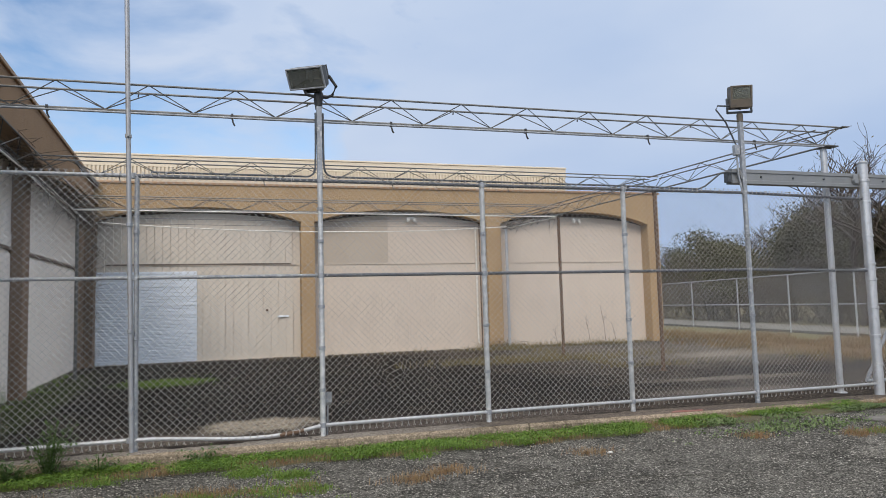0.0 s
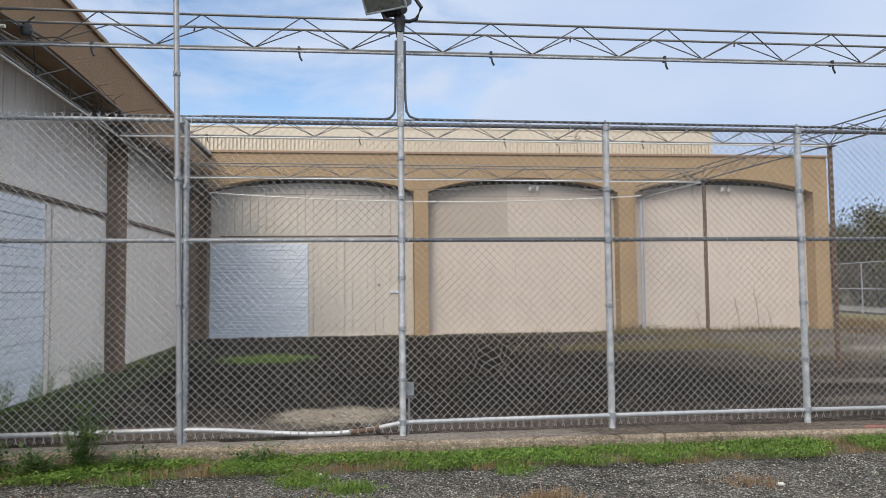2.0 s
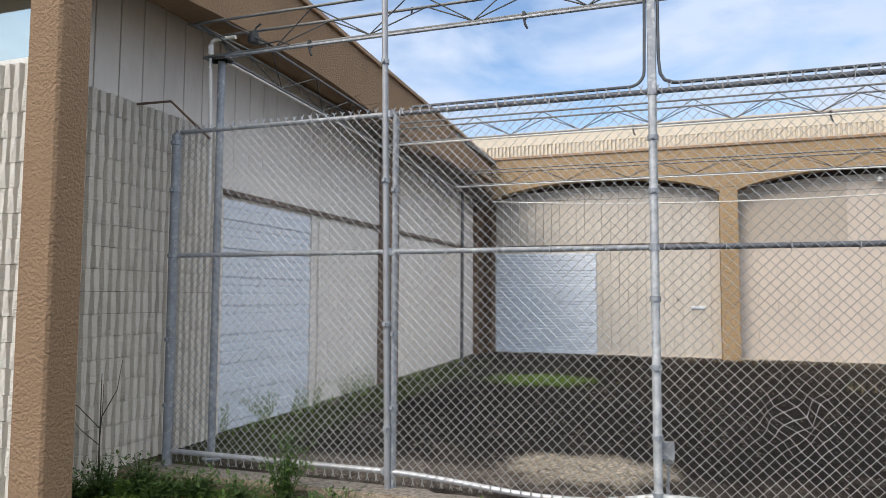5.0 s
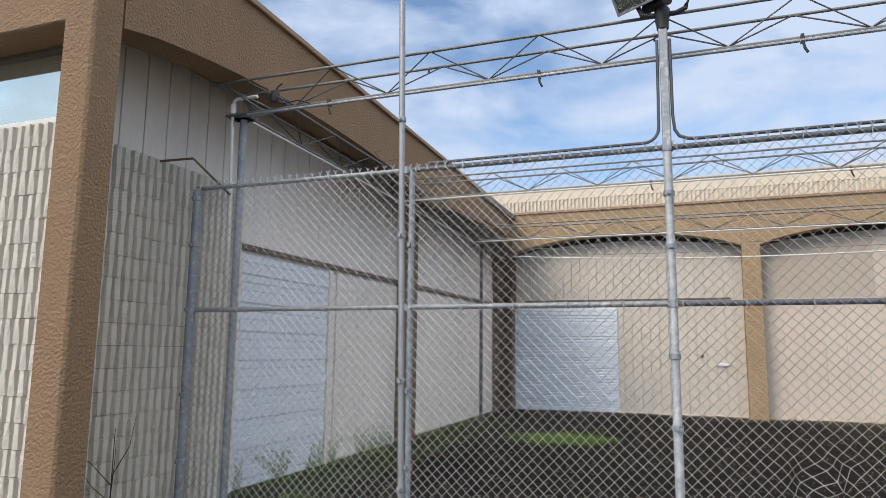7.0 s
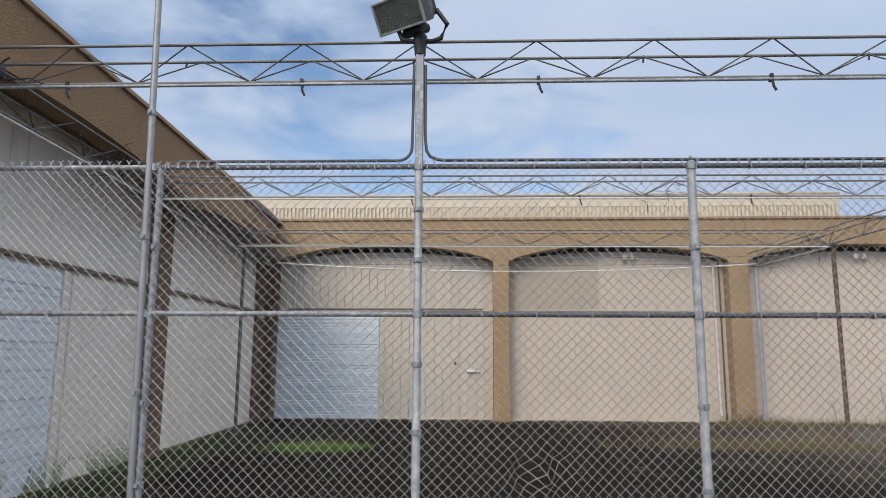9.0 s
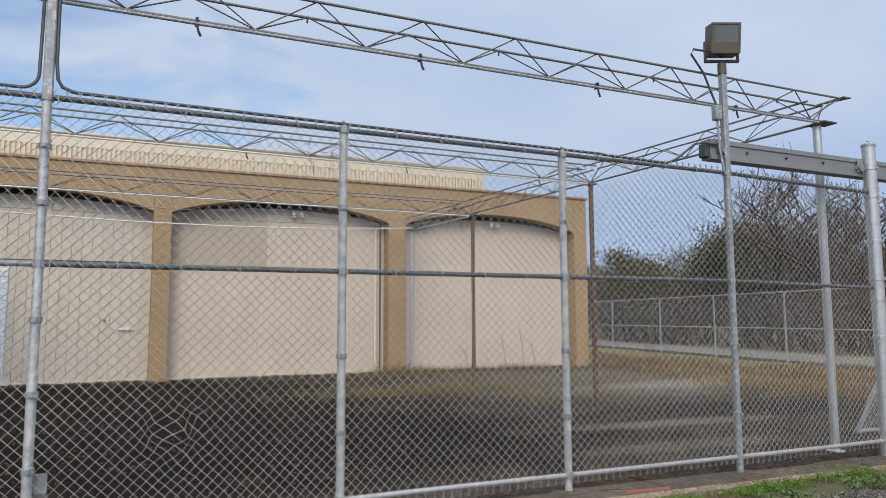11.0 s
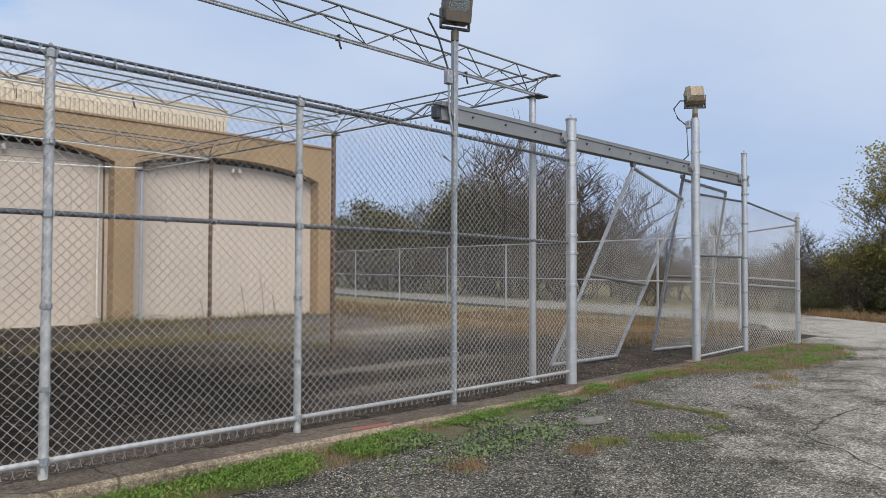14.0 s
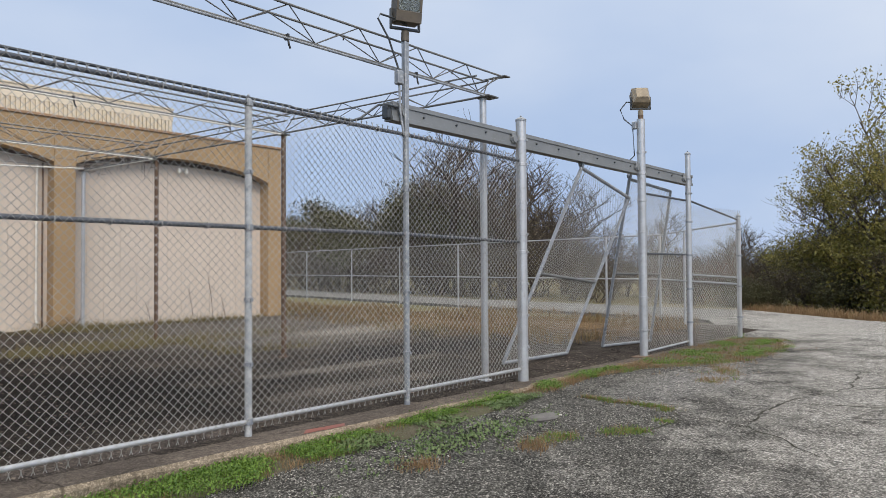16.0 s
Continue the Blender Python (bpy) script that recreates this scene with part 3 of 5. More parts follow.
part("upper_cap", Mesh().box((U0, UV - 0.05, 7.012), (U1 + 0.04, UV + 0.3, 7.07), 0.006), M_upper, ware)
# recessed panels, one upright board beside the other
RV = V0 + REC - 0.03
for (p, a), (b, q) in zip(PIL, PIL[1:]):
    part("recessed_wall", Mesh().box((a, RV + 0.03, -0.1), (b, RV + 0.20, FASCIA_TOP - .12)), M_cream, ware)
    n = round((b - a) / (0.21 if a < 0 else 0.405))
    w = (b - a) / n
    g = 0.005 if a < 0 else 0.0012
    board = M_cream_old if a < 0 else M_cream
    # shade under the arch, modelled as a dark strip, thickest in the middle
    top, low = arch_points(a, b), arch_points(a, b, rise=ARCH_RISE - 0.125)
    part("arch_trim", Mesh().prism(top + low[::-1][1:-1], 'y', RV - 0.05, RV - 0.012), M_arch_shade, ware, "dark strip standing in for the shade under the arch")
    for i in range(n):
        part("panel", Mesh().box((a + i * w + g, RV, -0.05), (a + (i + 1) * w - g, RV + 0.028, 2.765), 0.0015), board, ware)
        part("panel", Mesh().box((a + i * w + g, RV, 2.80), (a + (i + 1) * w - g, RV + 0.028, 4.45), 0.0015), board, ware)
    part("ledge", Mesh().box((a, RV - 0.02, 2.768), (b, RV + 0.03, 2.797), 0.004), M_cream, ware)
    part("footing", Mesh().box((a, RV - 0.05, -0.1), (b, RV - 0.002, 0.13), 0.01), M_cream, ware)
part("ledge", Mesh().box((-2.25, RV - 0.04, 2.80), (2.7, RV - 0.022, 2.835), 0.004), M_wood_dark, ware, "dark drip strip over the door")
part("paint_patch", Mesh().box((3.36, RV - 0.006, 2.80), (5.62, RV - 0.001, 4.28)), M_patch, ware, "older paint patch, a shade darker")
sectional_door(ware, 'y', -2.55, 0.09, RV - 0.035, -1, 0.02, 2.62, 10)
part("vent_plate", Mesh().box((2.30, RV - 0.05, 1.25), (2.62, RV - 0.001, 1.31), 0.008), M_door, ware, "small white latch plate")
part("vent_plate", Mesh().box((1.98, RV - 0.03, 1.44), (2.04, RV - 0.001, 1.50), 0.006), M_rust, ware)
for u in (6.35, 12.0):
    fl = part("wall_light", Mesh().box((u - .09, RV - 0.05, 4.14), (u + .09, RV - 0.001, 4.24), 0.01), M_pvc, ware, "twin white flood lamps under the arch")
    for s in (-1, 1):
        part("lamp_head", Mesh().lathe([(0.02, 0.0), (0.045, -0.02), (0.06, -0.11), (0.05, -0.13)], (u + s * 0.10, RV - 0.12, 4.20), 10), M_pvc, fl, smooth=True)
part("downpipe", Mesh().tube([(8.45, RV - 0.06, 3.95), (8.45, RV - 0.06, 0.35), (8.47, RV - .10, 0.25)], 0.028, 8), M_pvc, ware, "white plastic conduit", True)
part("downpipe", Mesh().tube([(8.58, RV - 0.05, 4.0), (8.58, RV - 0.05, 0.05)], 0.02, 8), M_rust, ware, "rusty brown pipe", True)

# ---- wing along the side of the yard ----
FA, SA = -1.87, -2.62          # faces of the fascia and of the boarded wall
wing = thing("store_building", "stucco building wing with boarded bays, ribbed block base and deep fascia", "building")
SKEW = pose(0, 0, 0, 0, 0, 2.0)     # the fascia runs slightly askew to the boarded wall
WP = [(-1.62, -1.33), (5.60, 6.05), (11.35, 12.4)]
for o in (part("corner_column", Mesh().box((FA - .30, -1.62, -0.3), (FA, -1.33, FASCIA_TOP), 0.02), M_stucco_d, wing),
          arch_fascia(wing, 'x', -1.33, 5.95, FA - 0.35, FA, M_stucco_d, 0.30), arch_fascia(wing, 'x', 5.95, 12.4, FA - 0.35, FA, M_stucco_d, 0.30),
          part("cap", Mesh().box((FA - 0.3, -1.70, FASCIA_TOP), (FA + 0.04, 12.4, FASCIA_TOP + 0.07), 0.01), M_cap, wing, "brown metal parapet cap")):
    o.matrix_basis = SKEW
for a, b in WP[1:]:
    part("pilaster", Mesh().box((SA - .05, a, -0.3), (SA + (.20 if a < 9 else .12), b, 4.42), 0.012), M_pilaster_shade, wing)
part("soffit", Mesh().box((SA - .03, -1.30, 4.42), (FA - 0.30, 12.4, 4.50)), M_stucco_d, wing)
part("roof", Mesh().box((-14, -1.6, FASCIA_TOP - 0.1), (FA - 0.3, 21, FASCIA_TOP)), M_roof, wing)
part("side_wall", Mesh().box((SA - 0.25, -0.95, -0.3), (SA - 0.035, 12.6, FASCIA_TOP - .12)), M_grey_siding, wing)
part("far_wall", Mesh().box((-14, -0.95, -0.3), (-13.8, 21, FASCIA_TOP - .12)), M_stucco_d, wing)
part("board_backing", Mesh().box((SA - 0.034, -0.9, 2.98), (SA - 0.0305, 5.60, 4.42)), M_wood_dark, wing)
for a, b in ((-0.9, 5.60), (6.05, 11.35)):
    n = round((b - a) / 0.30)
    w = (b - a) / n
    for i in range(n):
        y0, y1 = a + i * w + 0.006, a + (i + 1) * w - 0.006
        part("board", Mesh().box((SA - 0.03, y0, 2.98), (SA, y1, 4.48), 0.004), M_grey_siding, wing)
        if y0 > 3.4:
            part("board", Mesh().box((SA - 0.03, y0, -0.1), (SA, y1, 2.62), 0.004), M_grey_siding, wing)
part("header_board", Mesh().box((SA - 0.03, 1.20, 2.73), (SA + 0.012, 5.60, 2.975), 0.006), M_grey_siding, wing)
part("header_board", Mesh().box((SA - 0.03, 6.05, 2.73), (SA + 0.012, 11.35, 2.975), 0.006), M_grey_siding, wing)
part("trim_strip", Mesh().box((SA - 0.03, 1.22, 2.665), (SA + 0.03, 5.60, 2.727), 0.006), M_wood_dark, wing, "dark weathered trim strip")
part("trim_strip", Mesh().box((SA - 0.03, 6.05, 2.660), (SA + 0.03, 11.35, 2.70), 0.006), M_wood_dark, wing, "dark weathered trim strip")
sectional_door(wing, 'x', 1.29, 3.27, SA - 0.015, 1, -0.03, 2.62, 8)
part("door_jamb", Mesh().box((SA - 0.03, 3.28, -0.1), (SA + 0.02, 3.36, 2.63), 0.005), M_grey_siding, wing)
part("door_jamb", Mesh().box((SA - 0.03, 1.205, -0.1), (SA + 0.02, 1.28, 2.63), 0.005), M_grey_siding, wing)


def ribbed_block(length, height):
    """Split-faced block with four upright ribs, lying along x, face towards -y."""
    m = Mesh()
    m.box((0.001, 0.0, 0.002), (length - 0.001, 0.10, height - 0.002))
    n = max(1, round(length / 0.1))
    w = length / n
    for i in range(n):
        a = i * w + 0.014
        b = (i + 1) * w - 0.014
        j = 0.006 * ((i * 7) % 3 - 1)
        vs = [(a, 0.001, 0.002), (b, 0.001, 0.002), (b, 0.001, height - 0.002), (a, 0.001, height - 0.002),
              (a + 0.010, -0.052 + j, 0.003), (b - 0.010, -0.048 - j, 0.003), (b - 0.010, -0.054 + j, height - 0.003), (a + 0.010, -0.048 + j, height - 0.003)]
        m.add(vs, [(4, 5, 6, 7), (0, 1, 5, 4), (1, 2, 6, 5), (2, 3, 7, 6), (3, 0, 4, 7)])
    return m


blk = ribbed_block(0.40, 0.20).data("block", M_block)
half = ribbed_block(0.20, 0.20).data("block", M_block)
for row in range(18):
    z = -0.26 + row * 0.20
    y = -1.0
    first = True
    while y < 1.14:
        use, ln = (half, 0.20) if (first and row % 2) or y + 0.40 > 1.23 else (blk, 0.40)
        o = part("block", use, M_block, wing)
        o.matrix_basis = pose(SA + 0.02 + random.uniform(-.002, .002), y, z, 0, 0, 90)
        y += ln
        first = False
part("block_backing", Mesh().box((SA - 0.02, -1.0, -0.26), (SA + 0.012, 1.18, 3.33)), M_mortar, wing)
# street front of the wing: ribbed block below, a window band above
FY = -1.30
for row in range(18):
    x = FA - 0.30 - (0.2 if row % 2 else 0.0)
    for i in range(6):
        x -= 0.40
        o = part("block", blk, M_block, wing)
        o.matrix_basis = pose(x, FY, -0.26 + row * 0.20)
part("front_wall", Mesh().box((-13.8, FY + 0.02, -0.3), (FA - 0.29, FY + 0.2, 3.34)), M_block, wing)
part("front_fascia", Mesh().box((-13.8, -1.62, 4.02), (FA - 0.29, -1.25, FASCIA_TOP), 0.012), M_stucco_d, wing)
win = part("window", Mesh().box((-6.2, FY + 0.05, 3.40), (FA - 0.34, FY + 0.065, 4.02)), M_glass, wing, "window band that mirrors the sky")
part("window_frame", Mesh().box((-6.2, FY + 0.01, 3.342), (FA - 0.30, FY + 0.10, 3.40), 0.005), M_pvc, win)
part("window_frame", Mesh().box((-6.2, FY + 0.01, 3.98), (FA - 0.30, FY + 0.10, 4.02), 0.005), M_wood_dark, win)
part("front_wall", Mesh().box((-13.8, FY + 0.02, 3.34), (-6.2, FY + 0.2, 4.02)), M_stucco_d, wing)


# ---- chain-link fence ----
def chain_link(width, height, cell=0.080, r=0.0030, barbs=True, sides=3, low_barbs=True):
    """Woven diamond mesh in the xz plane, from 0,0 to width,height."""
    h = cell / 2
    cols = max(1, round(width / h))
    hx = width / cols
    rows = max(2, round(height / h))
    hz = height / rows
    vs, fs = [], []

    def run(pts, r=r):
        k0 = len(vs)
        for i, p in enumerate(pts):
            for s in range(sides):
                t = 2 * math.pi * s / sides
                vs.append((p[0] + 1.25 * r * math.cos(t), p[1] + r * math.sin(t), p[2]))
        for i in range(len(pts) - 1):
            for s in range(sides):
                q = (s + 1) % sides
                fs.append((k0 + i * sides + s, k0 + i * sides + q, k0 + (i + 1) * sides + q, k0 + (i + 1) * sides + s))
    for c in range(cols):
        pts = []
        for k in range(rows + 1):
            side = (k + c) % 2
            x = (c + side) * hx
            sag = 0.006 * noise.noise(Vector((x * 2, k * .07, width)))
            pts.append((x + sag, (0.0025 if side else -0.0025) + 0.5 * sag, k * hz))
        if barbs and (rows + c) % 2 == 0:
            x = (c + 1 - (rows + c) % 2 * 0) * hx - hx
            for s in (-1, 1):
                run([(x, 0.0, height - 0.01), (x + s * .002, 0.0, height + 0.022), (x + s * random.uniform(.012, .02), s * .006, height + random.uniform(.036, .048))], r * 1.4)
        if low_barbs:
            x, s = pts[0][0], (1 if c % 2 == 0 else -1)
            run([(x + s * 0.32 * hx, 0.005, -0.052), (x + s * 0.05 * hx, 0.002, -0.026), (x, 0.0, 0.004)], r * 1.2)
        run(pts)
    m = Mesh()
    m.v, m.f = vs, fs
    return m


def post_tube(x, y, z0, z1, r, mat, parent, cap=True, bands=(), band_mat=None, name="post"):
    p = part(name, Mesh().tube([(x, y, z0), (x, y, z1)], r, 14), mat, parent, smooth=True)
    if cap:
        part("post_cap", Mesh().lathe([(r + 0.006, -0.03), (r + 0.006, 0.0), (r * 0.7, 0.022), (0.012, 0.034), (0.014, 0.05), (0.006, 0.06)], (x, y, z1), 12), M_galv, p, smooth=True)
    for zb in bands:
        part("band", Mesh().lathe([(r + 0.001, -0.022), (r + 0.009, -0.019), (r + 0.009, 0.019), (r + 0.001, 0.022)], (x, y, zb), 12).box((x - .012, y - r - .03, zb - .014), (x + .012, y - r + .004, zb + .014)), band_mat or M_galv, p)
    return p


fence = thing("chain_link_fence", "tall galvanised chain-link fence with three rails on a concrete kerb", "fence")
TOP, MID, LOW = 3.05, 1.88, 0.08
POSTS = [("A", 0.0), ("B", 2.13), ("C", 4.27), ("D", 6.42), ("E", 8.54)]


def low_z(x):
    """The bottom rail hangs and is bent between the second and third post."""
    z = LOW - 0.03 * min(max((x - 5) / 5, 0), 1) * 1.2
    if 0.0 < x < 2.13:
        z -= 0.085 * math.sin(math.pi * (x / 2.13) ** 1.6)
    return z


BREAKS = [-2.15, 0.0, 2.13, 4.27, 6.42, 8.54, 10.90]
post_tube(-2.20, 0.0, -0.06, 3.02, 0.045, M_galv, fence, True, (0.5, 1.1, 1.88, 2.5, 2.95))
post_tube(0.052, 0.005, kerb_z(0) - .02, 3.05, 0.027, M_galv, fence, False, (0.6, 1.2, 2.4))
tall = post_tube(0.0, 0.0, 0, 6.25, 0.027, M_post_tall, fence, False, (0.5, 1.35, 2.55, 3.57), name="tall_post")
tall.matrix_basis = pose(0.022, -0.028, kerb_z(0) - .02, 0, -1.0, 0)
post_tube(4.27, 0.01, kerb_z(4.27) - .02, 3.075, 0.034, M_peel, fence, True, (0.6, 1.2, 2.4))
post_tube(6.42, 0.01, kerb_z(6.42) - .02, 3.075, 0.034, M_peel, fence, True, (0.6, 1.2, 2.4))
post_tube(10.92, 0.0, kerb_z(10.9) - .02, 3.60, 0.075, M_bright, fence, True, (0.35, 0.8, 1.25, 1.7, 1.95, 2.4, 2.95, 3.3), M_bright, name="gate_post")
gp = post_tube(14.86, 0.0, kerb_z(14.9) - .02, 4.22, 0.075, M_bright, fence, False, (0.3, 0.9, 1.5, 2.1, 2.7, 3.2, 3.6), M_bright, name="gate_post")
part("base_plate", Mesh().box((14.58, -.12, kerb_z(14.9)), (14.98, .12, kerb_z(14.9) + .02), .004), M_rust, gp)
post_tube(17.10, 0.0, kerb_z(17) - .02, 3.85, 0.055, M_bright, fence, True, (0.3, 1.0, 1.7, 2.4, 3.0, 3.3), name="end_post")
post_tube(19.15, -0.35, LOT_Z - .05, 2.62, 0.050, M_bright, fence, True, (0.3, 1.0, 1.7, 2.3), name="corner_post")
for a, b in zip(BREAKS, BREAKS[1:]):
    part("top_rail", Mesh().tube([(a, 0.0, TOP), (b, 0.0, TOP - (0.05 if b > 10 else 0))], 0.022, 10), M_galv if b < 1 else M_dark_rail, fence, smooth=True)
    part("middle_rail", Mesh().tube([(a, 0.0, MID), (b, 0.0, MID - (0.04 if b > 10 else 0))], 0.021, 10), M_galv if b < 3 else M_dark_rail, fence, smooth=True)
    part("bottom_rail", Mesh().tube([(x, 0.0, low_z(x)) for x in span(a, b, 10)], 0.023, 10), M_bright, fence, smooth=True)
    cl = chain_link(b - a, 3.01)
    z0 = 0.05
    dip = {2.13: -0.03}.get(b, 0)
    if 2.0 < a < 2.3:          # a crumpled, stretched spot in the wire
        out = []
        for x, y, z in cl.v:
            dx, dz = x - .92, z - .66
            w = math.exp(-(dx * dx + dz * dz) / .05)
            n1, n2 = noise.noise(Vector((x * 7, z * 7, 1))), noise.noise(Vector((x * 7, z * 7, 8)))
            out.append((x + w * (.07 * n1 + .10 * dx), y + w * .05 * n2, z + w * (.07 * n2 + .08 * dz)))
        cl.v = out
    o = part("chain_link_panel", cl, M_wire, fence)
    o.matrix_basis = pose(a, -0.028, z0 + dip * 0.3 - (0.02 if b > 9 else 0))
for a, b in zip(BREAKS[1:-1], BREAKS[2:]):
    for z in (TOP, MID, low_z(a)):
        part("rail_clamp", Mesh().lathe([(0.030, -0.03), (0.043, -0.028), (0.043, 0.028), (0.030, 0.03)], (a, 0.005, z), 10), M_galv, fence)
ties = Mesh()
for z in (TOP, MID):
    x = -2.0
    while x < 10.8:
        x += 0.42
        ties.box((x - .003, -.034, z - .03), (x + .003, .026, z - .022)).box((x - .003, -.036, z - .03), (x + .003, -.03, z + .026)).box((x - .003, -.034, z + .02), (x + .003, .026, z + .026))
part("wire_tie", ties, M_wire, fence, kind="stuff")
# right of the gate
part("top_rail", Mesh().tube([(17.1, 0, 2.86), (19.15, -.35, 2.52)], 0.021, 10), M_dark_rail, fence, smooth=True)
part("middle_rail", Mesh().tube([(17.1, 0, 1.30), (19.15, -.35, 1.20)], 0.020, 10), M_galv, fence, smooth=True)
o = part("chain_link_panel", chain_link(2.08, 2.85), M_wire, fence)
o.matrix_basis = pose(17.1, -.05, -.16, 0, 0, -9.7)
o = part("chain_link_panel", chain_link(2.2, 2.95), M_wire, fence)
o.matrix_basis = pose(14.9, 0.05, -.12)
part("bottom_rail", Mesh().tube([(14.9, 0.03, -.12), (17.1, 0.03, -.10)], 0.020, 8), M_bright, fence, smooth=True)
part("middle_rail", Mesh().tube([(14.9, 0.06, 1.72), (17.1, 0.06, 1.72)], 0.020, 8), M_dark_rail, fence, smooth=True)
part("top_rail", Mesh().tube([(14.9, 0.06, 2.86), (17.1, 0.06, 2.86)], 0.022, 8), M_dark_rail, fence, smooth=True)

part("rust_patch", Mesh().tube([(x, 0.0, low_z(x)) for x in (1.62, 1.72, 1.82, 1.90)], .0242, 10), M_rust, fence, "rusted bend of the bottom rail", True)
# light pole tubes that are part of the fence line
post_tube(2.13, 0.0, kerb_z(2) - .02, 3.05, 0.032, M_peel, fence, False, (0.5, 1.0, 1.5, 2.3, 2.7))
post_tube(8.54, 0.0, kerb_z(8.5) - .02, 3.10, 0.036, M_galv, fence, False, (0.5, 1.2, 2.4))


def flood_wide():
    """Wide trapezoid flood lamp with a glass front, facing -y; its origin is the knuckle."""
    t = thing("flood_light", "large dark rectangular flood light with a glass front on a pole", "flood light", "flood lights on poles")
    part("pole", Mesh().box((-.032, -.032, -1.08), (.032, .032, -.06), .006), M_galv, t)
    part("knuckle", Mesh().lathe([(.03, -.12), (.045, -.11), (.048, -.04), (.058, -.01), (.058, .05), (.04, .08)], (0, 0, 0), 12), M_black, t, smooth=True)
    part("yoke", Mesh().tube([(-.20, 0, .16), (-.15, 0, .03), (-.06, 0, .01), (.10, 0, .01), (.17, 0, .04), (.22, 0, .16), (.13, 0, .29)], .020, 8), M_black, t, smooth=True)
    part("cable", Mesh().tube([(-.06, .03, .20), (-.02, .05, .10), (-.05, .05, -.02), (-.03, .05, -.14)], .008, 6), M_black, t, smooth=True)
    h = part("housing", Mesh(), M_bronze, t)
    hm = Mesh()
    f = [(-.29, -.17, -.15), (.29, -.17, -.15), (.29, -.17, .15), (-.29, -.17, .15)]
    bk = [(-.19, .13, -.09), (.19, .13, -.09), (.19, .13, .10), (-.19, .13, .10)]
    md = [(-.26, -.02, -.14), (.26, -.02, -.14), (.26, -.02, .14), (-.26, -.02, .14)]
    hm.add(f + md + bk, [(0, 1, 5, 4), (1, 2, 6, 5), (2, 3, 7, 6), (3, 0, 4, 7), (4, 5, 9, 8), (5, 6, 10, 9), (6, 7, 11, 10), (7, 4, 8, 11), (8, 9, 10, 11)])
    for s in range(7):
        hm.box((-.18 + s * .06, .10, -.10), (-.17 + s * .06, .17, .11))
    h.data = hm.data("housing", M_bronze)
    h.matrix_basis = pose(-.09, -.02, .27, 30, 3, -38) @ Matrix.Diagonal((.86, .86, .86, 1))
    inner = [(-.27, -.16, -.13), (.27, -.16, -.13), (.27, -.16, .13), (-.27, -.16, .13), (-.12, .06, -.06), (.12, .06, -.06), (.12, .06, .07), (-.12, .06, .07)]
    part("reflector", Mesh().add(inner, [(0, 1, 5, 4), (1, 2, 6, 5), (2, 3, 7, 6), (3, 0, 4, 7), (4, 5, 6, 7)]), M_reflector, h)
    part("ballast_box", Mesh().box((-.11, -.10, -.24), (.13, .10, -.145), .03), M_black, h)
    part("bulb", Mesh().lathe([(.012, -.09), (.035, -.06), (.04, 0), (.035, .05), (.012, .08)], (0, -.03, 0), 12), M_lens, h, smooth=True)
    part("glass", Mesh().box((-.275, -.176, -.135), (.275, -.171, .135)), M_lens, h, "clear flat front glass")
    fr = Mesh()
    for a, b in (((-.295, -.19, -.155), (.295, -.165, -.133)), ((-.295, -.19, .133), (.295, -.165, .155)), ((-.295, -.19, -.133), (-.272, -.165, .133)), ((.272, -.19, -.133), (.295, -.165, .133))):
        fr.box(a, b, .004)
    part("rim", fr, M_galv, h)
    return t


def flood_box(turn, tilt, yaw_body, paint, label):
    """Square tan flood lamp on a yoke; origin at the knuckle."""
    t = thing("flood_light", label, "flood light", "flood lights on poles")
    part("knuckle", Mesh().lathe([(.036, -.14), (.048, -.13), (.048, -.02), (.03, .0)], (0, 0, 0), 12), paint, t, smooth=True)
    y = Mesh()
    y.box((-.19, -.02, .00), (.19, .02, .03), .005).box((-.19, -.02, .0), (-.165, .02, .24), .005).box((.165, -.02, .0), (.19, .02, .24), .005)
    yo = part("yoke", y, M_conduit, t)
    yo.matrix_basis = pose(0, 0, 0, 0, 0, turn)
    hm = Mesh()
    f = [(-.155, -.13, -.15), (.155, -.13, -.15), (.155, -.13, .17), (-.155, -.13, .17)]
    g = [(-.155, .05, -.17), (.155, .05, -.17), (.155, .05, .17), (-.155, .05, .17)]
    bk = [(-.10, .14, -.12), (.10, .14, -.12), (.10, .14, .10), (-.10, .14, .10)]
    hm.add(f + g + bk, [(0, 1, 5, 4), (1, 2, 6, 5), (2, 3, 7, 6), (3, 0, 4, 7), (4, 5, 9, 8), (5, 6, 10, 9), (6, 7, 11, 10), (7, 4, 8, 11), (8, 9, 10, 11), (0, 3, 2, 1)])
    h = part("housing", hm, paint, t)
    h.matrix_basis = pose(0, 0, .24, tilt, 0, turn + yaw_body)
    part("reflector", Mesh().box((-.12, -.136, -.02), (.12, -.131, .14)), M_reflector, h)
    part("glass", Mesh().box((-.13, -.143, -.03), (.13, -.138, .15)), M_lens, h)
    fr = Mesh()
    for a, b in (((-.16, -.15, -.155), (.16, -.128, -.03)), ((-.16, -.15, .15), (.16, -.128, .175)), ((-.16, -.15, -.03), (-.13, -.128, .15)), ((.13, -.15, -.03), (.16, -.128, .15))):
        fr.box(a, b, .004)
    part("rim", fr, paint, h)
    return t


